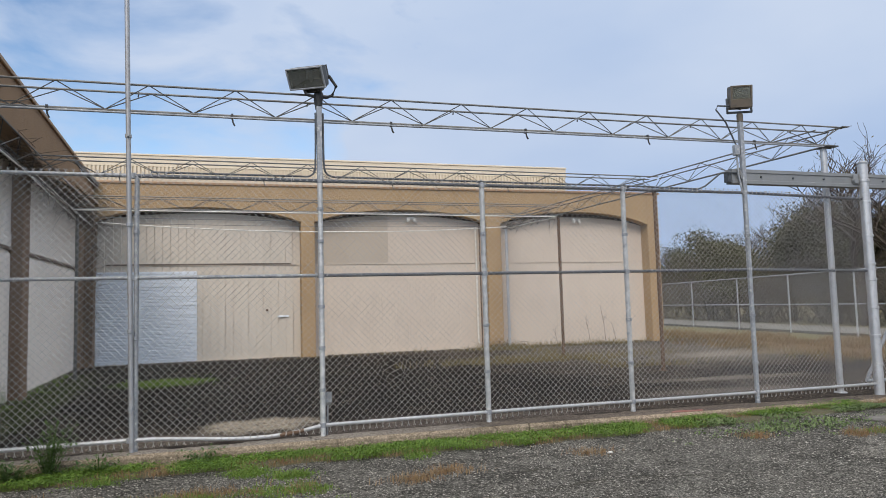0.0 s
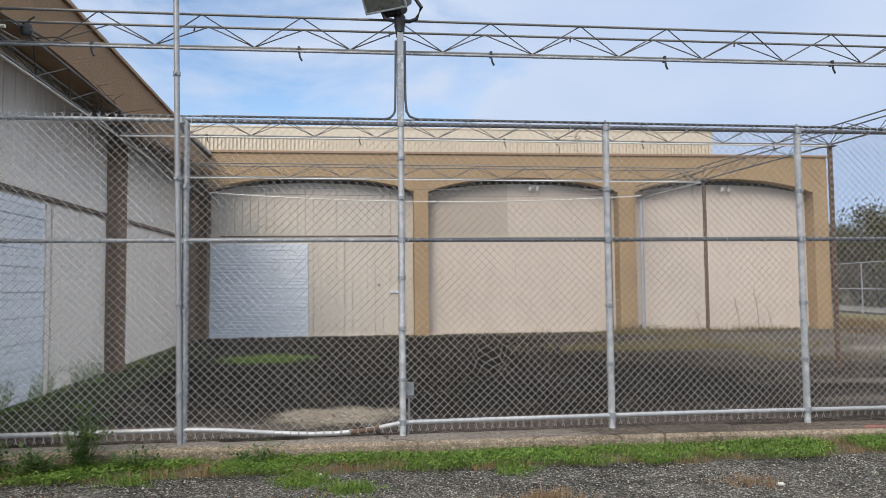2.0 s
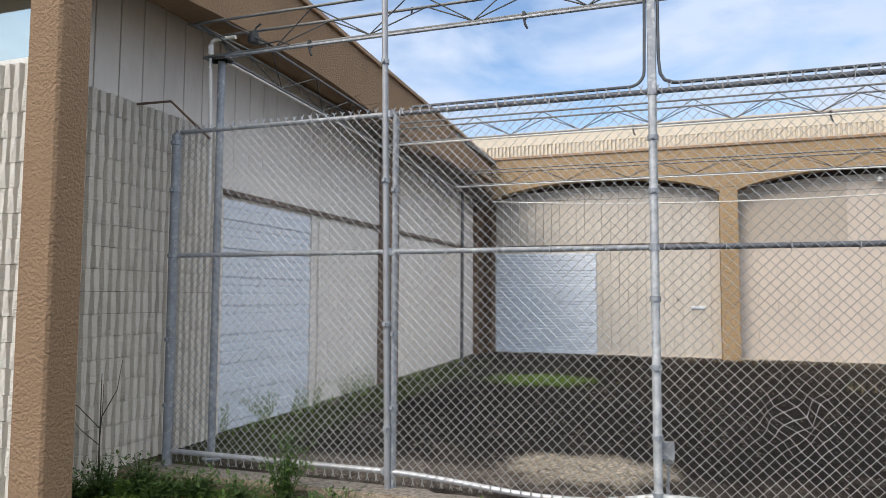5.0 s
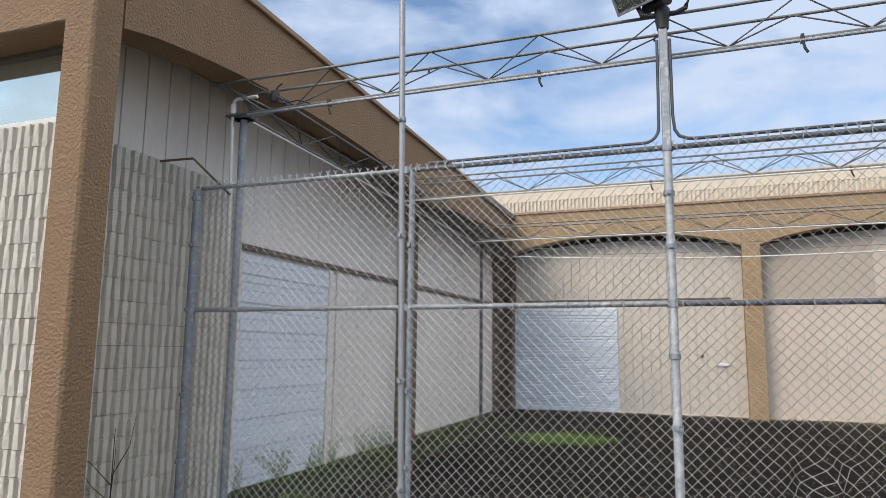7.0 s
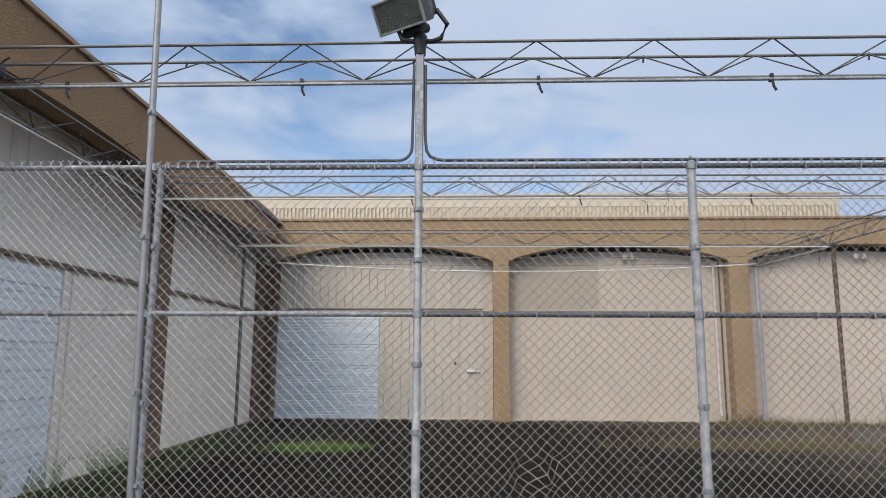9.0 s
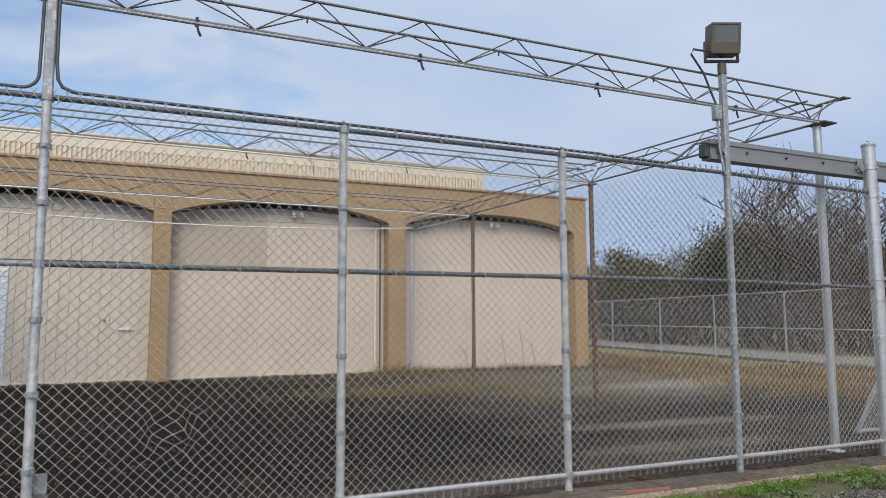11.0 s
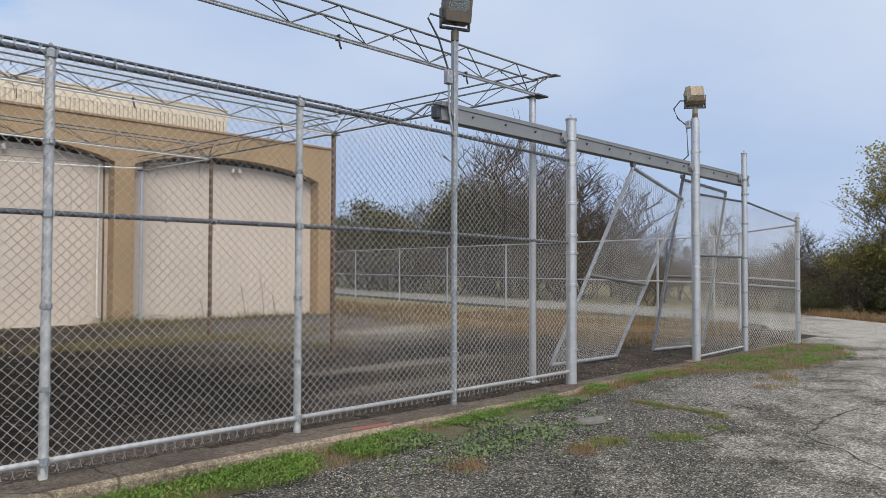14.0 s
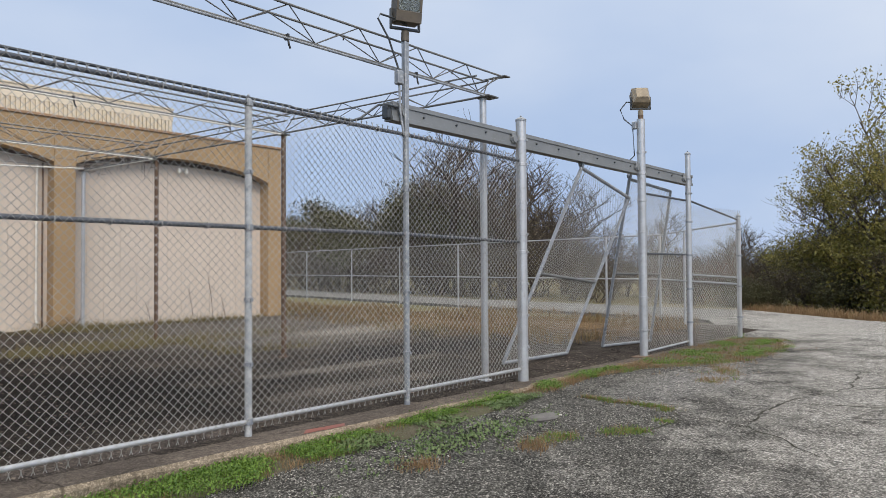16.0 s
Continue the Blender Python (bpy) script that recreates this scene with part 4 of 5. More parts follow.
l1 = flood_wide()
l1.matrix_basis = pose(2.13, 0.0, 4.10)
l2 = flood_box(-24, 10, 0, M_brown_box, "brown box flood light with a clear front on a yoke")
l2.matrix_basis = pose(8.54, 0.0, 4.28)
part("pole", Mesh().box((-.034, -.034, -1.20), (.034, .034, -.12), .008), M_galv, l2)
part("cable", Mesh().tube([(.0, -.03, .05), (-.15, .0, .10), (-.38, .02, .10), (-.42, .02, .04), (-.25, .02, -.15), (-.14, .03, -.35), (-.10, .0, -.50)], .012, 8), M_conduit, l2, smooth=True)
part("junction_box", Mesh().box((-.15, -.04, -.66), (-.06, .04, -.50), .01), M_galv, l2)
part("conduit", Mesh().tube([(-.10, 0, -.66), (-.09, 0, -.95), (-.05, -.02, -1.25)], .014, 8), M_galv, l2, smooth=True)
l3 = flood_box(128, 30, 0, M_tan, "weathered tan box flood light on a yoke bracket")
l3.matrix_basis = pose(14.86, 0.0, 4.40)
part("pole", Mesh().tube([(0, 0, -.20), (0, 0, -.10)], .05, 12), M_rust, l3, smooth=True)
part("cable", Mesh().tube([(-.02, .04, .14), (-.11, .23, .16), (-.16, .33, .02), (-.13, .27, -.16), (-.07, .13, -.30), (-.05, .11, -.85), (-.11, .23, -.98)], .013, 8), M_conduit, l3, smooth=True)
part("junction_box", Mesh().box((-.10, .05, -.36), (-.02, .14, -.22), .01), M_galv, l3)

cond = thing("conduit", "dark electric conduit clipped along the top rail", "conduit")
part("run", Mesh().tube([(0.2, -.01, 3.095), (1.93, -.02, 3.095)] + arc((1.965, -.02, 3.205), .11, -90, 0, 6, 'xz') + [(2.080, -.02, 3.5), (2.084, -.02, 3.9)], .012, 8), M_conduit, cond, smooth=True)
part("run", Mesh().tube([(6.9, .0, 3.10), (2.33, -.01, 3.10)] + [(2.28, -.01, 3.105), (2.22, -.01, 3.13), (2.19, -.01, 3.18), (2.178, -.01, 3.30), (2.176, -.01, 3.9)], .013, 8), M_conduit, cond, smooth=True)
part("run", Mesh().tube([(6.9, .02, 3.10), (7.72, .02, 3.09), (7.85, .02, 3.14), (8.12, .02, 3.33), (8.25, .02, 3.36), (8.44, .02, 3.36)], .013, 8), M_conduit, cond, smooth=True)


# ---- trusses over the yard ----
def truss(a, b, panels, pipe=True, tags=0, phase=0.0, tie_x=(), name="truss", label="triangular steel rod truss with a pipe along its bottom chord"):
    a, b = Vector(a), Vector(b)
    d = (b - a)
    ln = d.length
    d.normalize()
    side = Vector((-d.y, d.x, 0)).normalized()
    t = thing(name, label, "truss", "trusses over the yard")
    H, W = 0.27, 0.17
    part("bottom_chord", Mesh().tube([a, b], .016, 8), M_truss, t, smooth=True)
    for s in (-1, 1):
        part("top_chord", Mesh().tube([a + side * W * s + Vector((0, 0, H)), b + side * W * s + Vector((0, 0, H))], .013, 8), M_truss, t, smooth=True)
        pts = []
        step = ln / panels
        if phase > .5:
            pts.append(a + d * (step * (phase - .5)) + side * W * s + Vector((0, 0, H)))
        for i in range(panels):
            p0 = a + d * (step * (i + phase))
            pts.append(p0 + Vector((0, 0, .01)))
            if step * (i + phase + .5) < ln:
                pts.append(p0 + d * (step * .5) + side * W * s + Vector((0, 0, H)))
        if phase == 0:
            pts.append(b + Vector((0, 0, .01)))
        part("web", Mesh().tube(pts, .0075, 6), M_web, t, smooth=False)
    if pipe:
        part("pipe", Mesh().tube([a + Vector((0, -.03, -.03)), b + Vector((0, -.03, -.03))], .014, 8), M_pvc if pipe == 'white' else M_galv, t, smooth=True)
    for i in range(tags or len(tie_x)):
        p = a + d * (tie_x[i] - a.x if tie_x else ln * (i + .55) / tags)
        part("tie", Mesh().box((p.x - .012, p.y - .04, p.z - .04), (p.x + .012, p.y + .02, p.z + .02)).tube([p + Vector((0, -.03, -.03)), p + Vector((.01, -.03, -.09)), p + Vector((.03, -.03, -.13))], .011, 6), M_black, t, "black strap end")
        q = p + d * .95 + side * W + Vector((0, 0, H))
        part("tie", Mesh().tube([q + Vector((0, 0, .015)), q + Vector((-.008, 0, -.05))], .009, 6), M_black, t)
    return t


ft = truss((-1.95, .25, 3.86), (10.75, .38, 3.96), 13, 'grey', 0, .66, (-.93, 1.10, 3.12, 5.08, 7.1, 9.1))
for x, s in ((-2.10, -1), (10.78, 1)):
    yy = .27 if s < 0 else .36
    part("end_plate", Mesh().prism([(x - .02, yy - .2), (x + .10 * s + .02, yy - .2), (x - .02, yy + .2)], 'z', 4.13 + (.10 if s > 0 else 0), 4.145 + (.10 if s > 0 else 0)), M_truss, ft)
    part("bearing", Mesh().box((x - .12 - .14 * s, yy - .09, 3.82 + (.10 if s > 0 else 0)), (x + .12 - .14 * s, yy + .09, 3.842 + (.10 if s > 0 else 0)), .004), M_web, ft)
for i in range(3):
    part("web", Mesh().tube([(10.35 + .1 * i, .38, 3.96), (10.75, .20 + .12 * i, 4.23)], .008, 6), M_web, ft)
    part("web", Mesh().tube([(-1.6 - .1 * i, .27, 3.88), (-2.08, .10 + .12 * i, 4.13)], .009, 6), M_truss, ft)
    part("web", Mesh().tube([(-2.05, .08 + .16 * i, 4.13), (-1.72 - .06 * i, .26, 3.88)], .008, 6), M_web, ft)
for k in (-1, 1):
    part("top_chord", Mesh().tube([(-2.12, .25 + .17 * k, 4.128), (-1.94, .25 + .17 * k, 4.130)], .013, 8), M_truss, ft, smooth=True)
part("bottom_chord", Mesh().tube([(-2.10, .25, 3.858), (-1.94, .25, 3.860)], .016, 8), M_truss, ft, smooth=True)
truss((-2.05, 4.5, 3.88), (10.10, 4.5, 3.88), 12, 'white', 5)
truss((-2.15, 8.35, 3.82), (9.62, 8.3, 3.80), 10, 'white', 0)
truss((10.62, .45, 3.95), (10.10, 4.5, 3.88), 4, False)
truss((10.10, 4.6, 3.88), (9.62, 8.3, 3.82), 4, False)
truss((9.62, 8.4, 3.80), (9.46, 11.35, 3.84), 3, 'white')
truss((-1.93, .40, 3.86), (-2.06, 4.45, 3.86), 4, 'white')
truss((-2.07, 4.6, 3.86), (-2.15, 8.3, 3.84), 4, 'white')
truss((-2.15, 8.4, 3.82), (-2.20, 11.2, 3.80), 3, 'white')


def yard_post(x, y, z1, r, mat, label):
    t = thing("truss_post", label, "post", "posts under the trusses", (x, y, yard_z(x, y)))
    h = z1 - yard_z(x, y)
    part("tube", Mesh().tube([(0, 0, -.03), (0, 0, h)], r, 12), mat, t, smooth=True)
    part("head_plate", Mesh().box((-.085, -.085, h - .02), (.085, .085, h), .004), M_web, t)
    part("foot", Mesh().lathe([(r + .05, -.005), (r + .05, .012), (r + .006, .02), (r + .004, .05)], (0, 0, 0), 12), mat, t)


yard_post(10.58, .42, 3.93, .050, M_bright, "thick bright galvanised post carrying the truss corner")
yard_post(10.10, 4.5, 3.86, .042, M_rust, "rusted steel post carrying a truss joint in the yard")
yard_post(9.66, 8.25, 3.80, .042, M_rust, "rusted steel post carrying a truss joint in the yard")
yard_post(9.46, 11.4, 3.82, .045, M_bright, "pale steel post in front of the warehouse wall")
yard_post(-1.96, .32, 3.84, .037, M_galv, "grey steel post at the corner of the yard")
yard_post(-2.14, 8.9, 3.80, .035, M_web, "dark slim post along the boarded wall")
elb = thing("water_pipe", "white plastic pipe with elbow beside the corner post", "pipe")
part("run", Mesh().tube([(-1.72, .2, 4.0), (-1.95, .2, 4.0), (-1.985, .2, 3.985), (-2.0, .2, 3.93), (-2.0, .2, 3.72), (-2.0, .22, 3.2), (-2.0, .24, 2.4)], .019, 10), M_pvc, elb, smooth=True)
part("elbow", Mesh().lathe([(.022, -.05), (.028, -.045), (.028, .045), (.022, .05)], (-2.0, .2, 3.90), 10), M_pvc, elb, smooth=True)
part("bracket", Mesh().tube([(-2.55, -.15, 3.32), (-2.2, -.1, 3.33), (-2.05, .1, 3.12), (-1.98, .2, 3.02)], .012, 8), M_rust, elb, smooth=True)
spot = thing("spot_lamp", "small black spot lamp fixed to the truss corner", "lamp", at=(-1.53, .22, 3.97))
part("head", Mesh().lathe([(.02, -.05), (.05, -.045), (.058, .01), (.045, .06), (.015, .07)], (0, 0, 0), 12), M_black, spot, smooth=True)
part("bracket", Mesh().tube([(0, 0, .06), (.02, .02, .12), (.06, .03, .15)], .010, 6), M_black, spot, smooth=True)
part("cable", Mesh().tube([(.02, 0, -.04), (.10, -.02, -.08), (.30, -.03, -.07), (.42, -.03, -.12)], .007, 6), M_black, spot, smooth=True)
sg = thing("overhead_pipe", "sagging white pipes and wires strung in front of the warehouse", "pipe")
for y, z0, z1, sag, r, mt in ((11.2, 3.86, 3.84, .20, .016, M_pvc), (11.35, 3.88, 3.88, .06, .006, M_truss), (9.9, 3.84, 3.84, .05, .006, M_truss), (9.0, 3.95, 3.95, .03, .006, M_web)):
    part("line", Mesh().tube([(-2.1 + 11.5 * k / 16, y, z0 + (z1 - z0) * k / 16 - sag * (1 - (k / 8 - 1) ** 2)) for k in range(17)], r, 6), mt, sg, smooth=True)


# ---- sliding gate ----
tr = thing("gate_track", "grey steel box track spanning the gateway", "gate track")
part("beam", Mesh().prism([(.03, 3.20), (.17, 3.20), (.17, 3.42), (.03, 3.42), (.03, 3.37), (.045, 3.365), (.045, 3.255), (.03, 3.25)], 'x', 8.36, 17.45), M_beam, tr)
part("end_cap", Mesh().box((8.30, .05, 3.22), (8.358, .15, 3.37), .006), M_conduit, tr)
for x in (8.6, 10.84, 14.78, 17.0):
    part("bracket", Mesh().box((x - .12, .0, 3.24), (x - .02, .03, 3.40), .01).tube([(x - .08, -.02, 3.30), (x - .08, .12, 3.30)], .05, 10), M_beam, tr)
x = 8.9
while x < 17.3:
    part("bolt", Mesh().tube([(x, .022, 3.31), (x, .046, 3.31)], .014, 6), M_conduit, tr)
    x += 0.62


def gate_leaf(p_tl, p_tr, p_br, p_bl, name, label):
    """A tubular frame with chain link between four corners."""
    q = [Vector(p) for p in (p_tl, p_tr, p_br, p_bl)]
    t = thing(name, label, "gate", "gate leaves")
    for i, nm in enumerate(("top_frame", "stile", "bottom_frame", "stile")):
        part(nm, Mesh().tube([q[i], q[(i + 1) % 4]], .030, 8), M_galv, t, smooth=True)
    m1, m2 = q[0].lerp(q[3], .55), q[1].lerp(q[2], .55)
    part("middle_frame", Mesh().tube([m1, m2], .026, 8), M_truss, t, smooth=True)
    w, h = (q[1] - q[0]).length, (q[3] - q[0]).length
    cl = chain_link(1.0, 1.0 * h / w, 0.080 / w, 0.0028 / w, False, 3, False)
    H = h / w
    out = []
    for x, y, z in cl.v:
        s, u = x, 1 - z / H
        p = q[0].lerp(q[1], s).lerp(q[3].lerp(q[2], s), u)
        out.append((p.x, p.y + y * w, p.z))
    cl.v = out
    part("chain_link_panel", cl, M_wire, t)
    part("roller", Mesh().tube([q[0] + Vector((0, -.03, .06)), q[0] + Vector((0, .03, .06))], .05, 10).tube([q[0], q[0] + Vector((0, 0, .10))], .018, 8), M_galv, t)
    return t


gate_leaf((12.85, .12, 3.12), (14.95, .30, 2.78), (13.95, 1.10, -.12), (11.75, .95, -.05), "gate_leaf", "bent chain-link gate leaf hanging askew from its track")
gate_leaf((14.98, .30, 3.14), (16.95, .32, 3.06), (17.06, .87, -.14), (15.52, 1.20, -.14), "gate_leaf", "second chain-link gate leaf leaning behind the fence")

# ---- perimeter fence towards the service road ----
pf = thing("perimeter_fence", "galvanised chain-link perimeter fence with pale posts", "fence")
LINE = [(19.15, -.35), (23.9, 3.6), (29.6, 33.0)]
for (x0, y0), (x1, y1) in zip(LINE, LINE[1:]):
    ln = math.hypot(x1 - x0, y1 - y0)
    n = max(1, round(ln / 4.75))
    ang = math.degrees(math.atan2(y1 - y0, x1 - x0))
    for u in ((.615, 1.0) if y0 < 0 else (.071, .20, .338, .487, .638, .811, .98)):
        x, y = x0 + (x1 - x0) * u, y0 + (y1 - y0) * u
        part("post", Mesh().tube([(x, y, LOT_Z - .1), (x, y, 2.48)], .036, 8), M_bright, pf, smooth=True)
    panel = chain_link(ln / n, 2.6, .20, .0032, False, 3, False).data("chain_link_panel", M_wire)
    for i in range(n):
        x, y = x0 + (x1 - x0) * i / n, y0 + (y1 - y0) * i / n
        o = part("chain_link_panel", panel, M_wire, pf)
        o.matrix_basis = pose(x, y, LOT_Z + .02, 0, 0, ang)
    for z in (2.46, 1.05):
        part("rail", Mesh().tube([(x0, y0, z), (x1, y1, z)], .024, 8), M_bright, pf, smooth=True)


# ---- trees and thicket ----
def branch_mesh(seed, height, spread, levels, trunk_r, forks=3, lean=(0, 0), upward=0.35):
    rnd = random.Random(seed)
    trunk, twigs, tips = Mesh(), Mesh(), []

    def grow(p, d, ln, r, lev):
        pts = [p]
        q = p.copy()
        dd = d.copy()
        n = 4 if lev < 2 else 3
        for i in range(n):
            dd = (dd + Vector((rnd.uniform(-1, 1), rnd.uniform(-1, 1), rnd.uniform(-.5, 1) * upward)) * .22).normalized()
            q = q + dd * (ln / n)
            pts.append(q.copy())
        (trunk if lev < 2 else twigs).tube(pts, r, 6 if lev < 1 else (4 if lev < 2 else 3), False, r * .55)
        if lev >= levels:
            tips.append((pts[-1], dd))
            tips.append((pts[1], dd))
            return
        for k in range(forks + (1 if lev < 2 else 0)):
            t = rnd.uniform(.35, 1.0)
            j = min(int(t * n), n - 1)
            base = pts[j].lerp(pts[j + 1], t * n - j)
            az = rnd.uniform(0, 2 * math.pi)
            out = Vector((math.cos(az), math.sin(az), rnd.uniform(.1, .9)))
            nd = (dd * (1 - spread) + out.normalized() * spread).normalized()
            grow(base, nd, ln * rnd.uniform(.55, .82), r * .6, lev + 1)
    grow(Vector((0, 0, -.1)), Vector((lean[0], lean[1], 1)).normalized(), height * .42, trunk_r, 0)
    return trunk, twigs, tips


def leaves_at(points, rnd, count, size, radius):
    m = Mesh()
    for _ in range(count):
        p, d = rnd.choice(points)
        c = p + Vector((rnd.gauss(0, radius), rnd.gauss(0, radius), rnd.gauss(0, radius * .8)))
        a = Vector((rnd.uniform(-1, 1), rnd.uniform(-1, 1), rnd.uniform(-1, 1))).normalized()
        b = a.cross(Vector((rnd.uniform(-1, 1), rnd.uniform(-1, 1), rnd.uniform(-1, 1)))).normalized()
        s = size * rnd.uniform(.6, 1.4)
        m.add([c - a * s, c + b * s * .5, c + a * s, c - b * s * .5], [(0, 1, 2, 3)])
    return m


def shrub_mesh(seed, height, spread, levels, r, stems):
    rnd = random.Random(seed)
    trunk, twigs, tips = Mesh(), Mesh(), []
    for k in range(stems):
        t, w, p = branch_mesh(seed * 31 + k, height * rnd.uniform(.75, 1.1), spread, levels, r, 3, (rnd.uniform(-.8, .8), rnd.uniform(-.8, .8)), .3)
        off = Vector((rnd.uniform(-.5, .5), rnd.uniform(-.5, .5), -.1))
        for src, dst in ((t, trunk), (w, twigs)):
            dst.add([Vector(q) + off for q in src.v], src.f)
        tips += [(q + off, d) for q, d in p] + [(Vector((q.x, q.y, q.z * rnd.uniform(.1, .8))) + off, d) for q, d in p[::3]]
    return trunk, twigs, tips


def make_shrub(name, label, seed, height, spread, levels, r, stems, leaf, nleaf, size, radius):
    t = thing(name, label, "shrub", "trees and thicket behind the road")
    tk, tw, tips = shrub_mesh(seed, height, spread, levels, r, stems)
    part("trunk", tk, M_bark, t)
    part("branchwork", tw, M_bark, t, kind="stuff")
    part("crown", leaves_at(tips, random.Random(seed + 5), nleaf, size, radius), leaf, t)
    return t


def make_tree(name, label, seed, height, spread, levels, r, forks, leaf=None, nleaf=0, size=.06, radius=.15, upward=.35):
    t = thing(name, label, "tree" if "tree" in name else "shrub", "trees and thicket behind the road")
    tk, tw, tips = branch_mesh(seed, height, spread, levels, r, forks, (random.uniform(-.1, .1), random.uniform(-.1, .1)), upward)
    part("trunk", tk, M_bark, t)
    part("branchwork", tw, M_bark, t, kind="stuff")
    if leaf:
        part("crown", leaves_at(tips, random.Random(seed + 5), nleaf, size, radius), leaf, t)
    return t


bare_big = make_tree("bare_tree", "tall leafless tree with dense fine twigs", 11, 9.8, .62, 5, .17, 3, M_leaf_dull, 500, .045, .12)
bare_mid = make_tree("bare_tree", "leafless grey-brown tree with a few dull leaves", 23, 7.0, .60, 5, .10, 3, M_leaf_dull, 500, .045, .12)
thicket = make_shrub("thicket_shrub", "tangled grey-brown shrub with sparse dull leaves", 37, 4.6, .66, 4, .035, 7, M_leaf_dull, 3200, .04, .22)
thicket2 = make_shrub("thicket_shrub", "leafless tangled brush with pale twigs", 38, 5.2, .60, 4, .035, 8, M_leaf_dull, 900, .04, .25)
evergreen = make_tree("evergreen_shrub", "dense dark green shrub behind the service road", 41, 6.0, .66, 4, .10, 4, M_leaf_dark, 15000, .07, .34)
olive_tree = make_tree("autumn_tree", "tree with thin olive and yellow autumn leaves", 53, 8.6, .56, 5, .12, 3, M_leaf_olive, 7500, .06, .16)
olive_shrub = make_shrub("autumn_shrub", "bushy shrub with olive and yellow leaves", 54, 4.4, .64, 4, .04, 6, M_leaf_olive, 15000, .065, .26)
russet = make_shrub("russet_shrub", "low russet-leaved shrub at the edge of the lot", 61, 2.8, .7, 4, .03, 5, M_leaf_rust, 4000, .05, .2)
dark_shrub = make_shrub("evergreen_shrub", "low dark green shrub at the edge of the lot", 67, 2.6, .72, 4, .03, 6, M_leaf_dark, 9000, .05, .22)
SPOTS = [
    (bare_big, (34.9, 21.0), 1.35, 20), (bare_big, (36.5, 18.5), 1.2, 200), (bare_big, (37.5, 23.5), 1.15, 280), (bare_mid, (38.5, 18.0), 1.1, 90), (bare_mid, (35.0, 12.5), .62, 200), (bare_mid, (34.6, 16.0), 1.2, 330), (bare_mid, (42, 25), 1.2, 300),
    (evergreen, (34.2, 30.0), 1.02, 0), (evergreen, (37.0, 33.5), .9, 130), (evergreen, (38.0, 24.0), .8, 250),
    (bare_mid, (36.5, 36.0), 1.05, 10), (bare_mid, (40.0, 40.0), 1.2, 70), (bare_big, (45, 44), 1.0, 140), (bare_mid, (37.5, 44), 1.1, 40),
    (olive_tree, (34.6, -0.6), .80, 0), (olive_tree, (33.4, -1.6), .80, 75), (olive_tree, (33.2, -3.6), .92, 120), (olive_tree, (37.0, -1.0), 1.1, 240), (olive_tree, (32.0, -7.5), 1.05, 60), (olive_tree, (34, -12), 1.15, 160),
    (bare_mid, (35.0, 1.9), .72, 40), (bare_mid, (38.0, 6.5), .6, 110), (bare_mid, (35.5, -5.5), 1.15, 310), (bare_mid, (41, 11), .9, 15),
    (russet, (35.5, 5.2), 1.0, 0), (russet, (37.4, 9.0), .9, 80),
]
for i in range(24):
    f = i / 23
    x, y = 33.2 + 6.5 * f + random.uniform(-.8, 1.2), 6 + 44 * f + random.uniform(-1.0, 1.0)
    low = .60 if y < 15 else 1.12
    SPOTS.append((thicket if i % 3 else thicket2, (x, y), low * random.uniform(.75, 1.1), random.uniform(0, 360)))
    SPOTS.append((evergreen if i % 4 == 0 and y > 15 else thicket2, (x + 2.6, y + random.uniform(-1, 1)), low * random.uniform(.95, 1.3), random.uniform(0, 360)))
    SPOTS.append((bare_mid if i % 2 else thicket2, (x + 6.0, y + random.uniform(-1, 1)), low * random.uniform(1.05, 1.35), random.uniform(0, 360)))
for i in range(14):
    f = i / 13
    x, y = 33.2 - 4.0 * f + random.uniform(-.4, .8), 4.2 - 18 * f
    low = .58 if y > 2.4 else (.72 if y > .4 else .95)
    SPOTS.append((dark_shrub if i % 3 == 0 or y > 2.6 else (olive_shrub if i % 3 == 1 else thicket), (x, y), low * random.uniform(.8, 1.1), random.uniform(0, 360)))
    SPOTS.append((olive_shrub if y < 2.0 and i % 3 != 1 else thicket, (x + 1.6, y + .5), low * random.uniform(.85, 1.15), random.uniform(0, 360)))
    SPOTS.append((thicket2 if i % 2 else thicket, (x + 3.4, y + .9), low * random.uniform(1.0, 1.3), random.uniform(0, 360)))
# a thin far row closes the view beside the distant house
for i in range(16):
    f = i / 15
    SPOTS.append((thicket2 if i % 3 else bare_mid, (64 + 14 * f + random.uniform(-2, 2), 6 + 44 * f), random.uniform(.8, 1.15) * (.62 if 6 < i < 10 else 1.0), random.uniform(0, 360)))
placed = set()
for src, (x, y), s, a in SPOTS:
    m = pose(x, y, LOT_Z - .12, 0, 0, a)
    if src.name in placed:
        o = copy_thing(src, m)
    else:
        placed.add(src.name)
        o = src
        o.matrix_basis = m
    o.scale = (s, s, s)
hb = thing("distant_house", "low grey house with a dark roof far behind the fence", "house", at=(98, 48.5, LOT_Z - .4), turn=20)
part("wall", Mesh().box((-6, -3, 0), (6, 3, 2.6)), M_patch, hb)
part("roof", Mesh().prism([(-3.5, 2.6), (3.5, 2.6), (0, 4.2)], 'x', -6.4, 6.4), M_roof, hb)
for x in (-4, -1, 2.5):
    part("window", Mesh().box((x, -3.03, .9), (x + 1.1, -2.98, 2.0)), M_glass, hb)


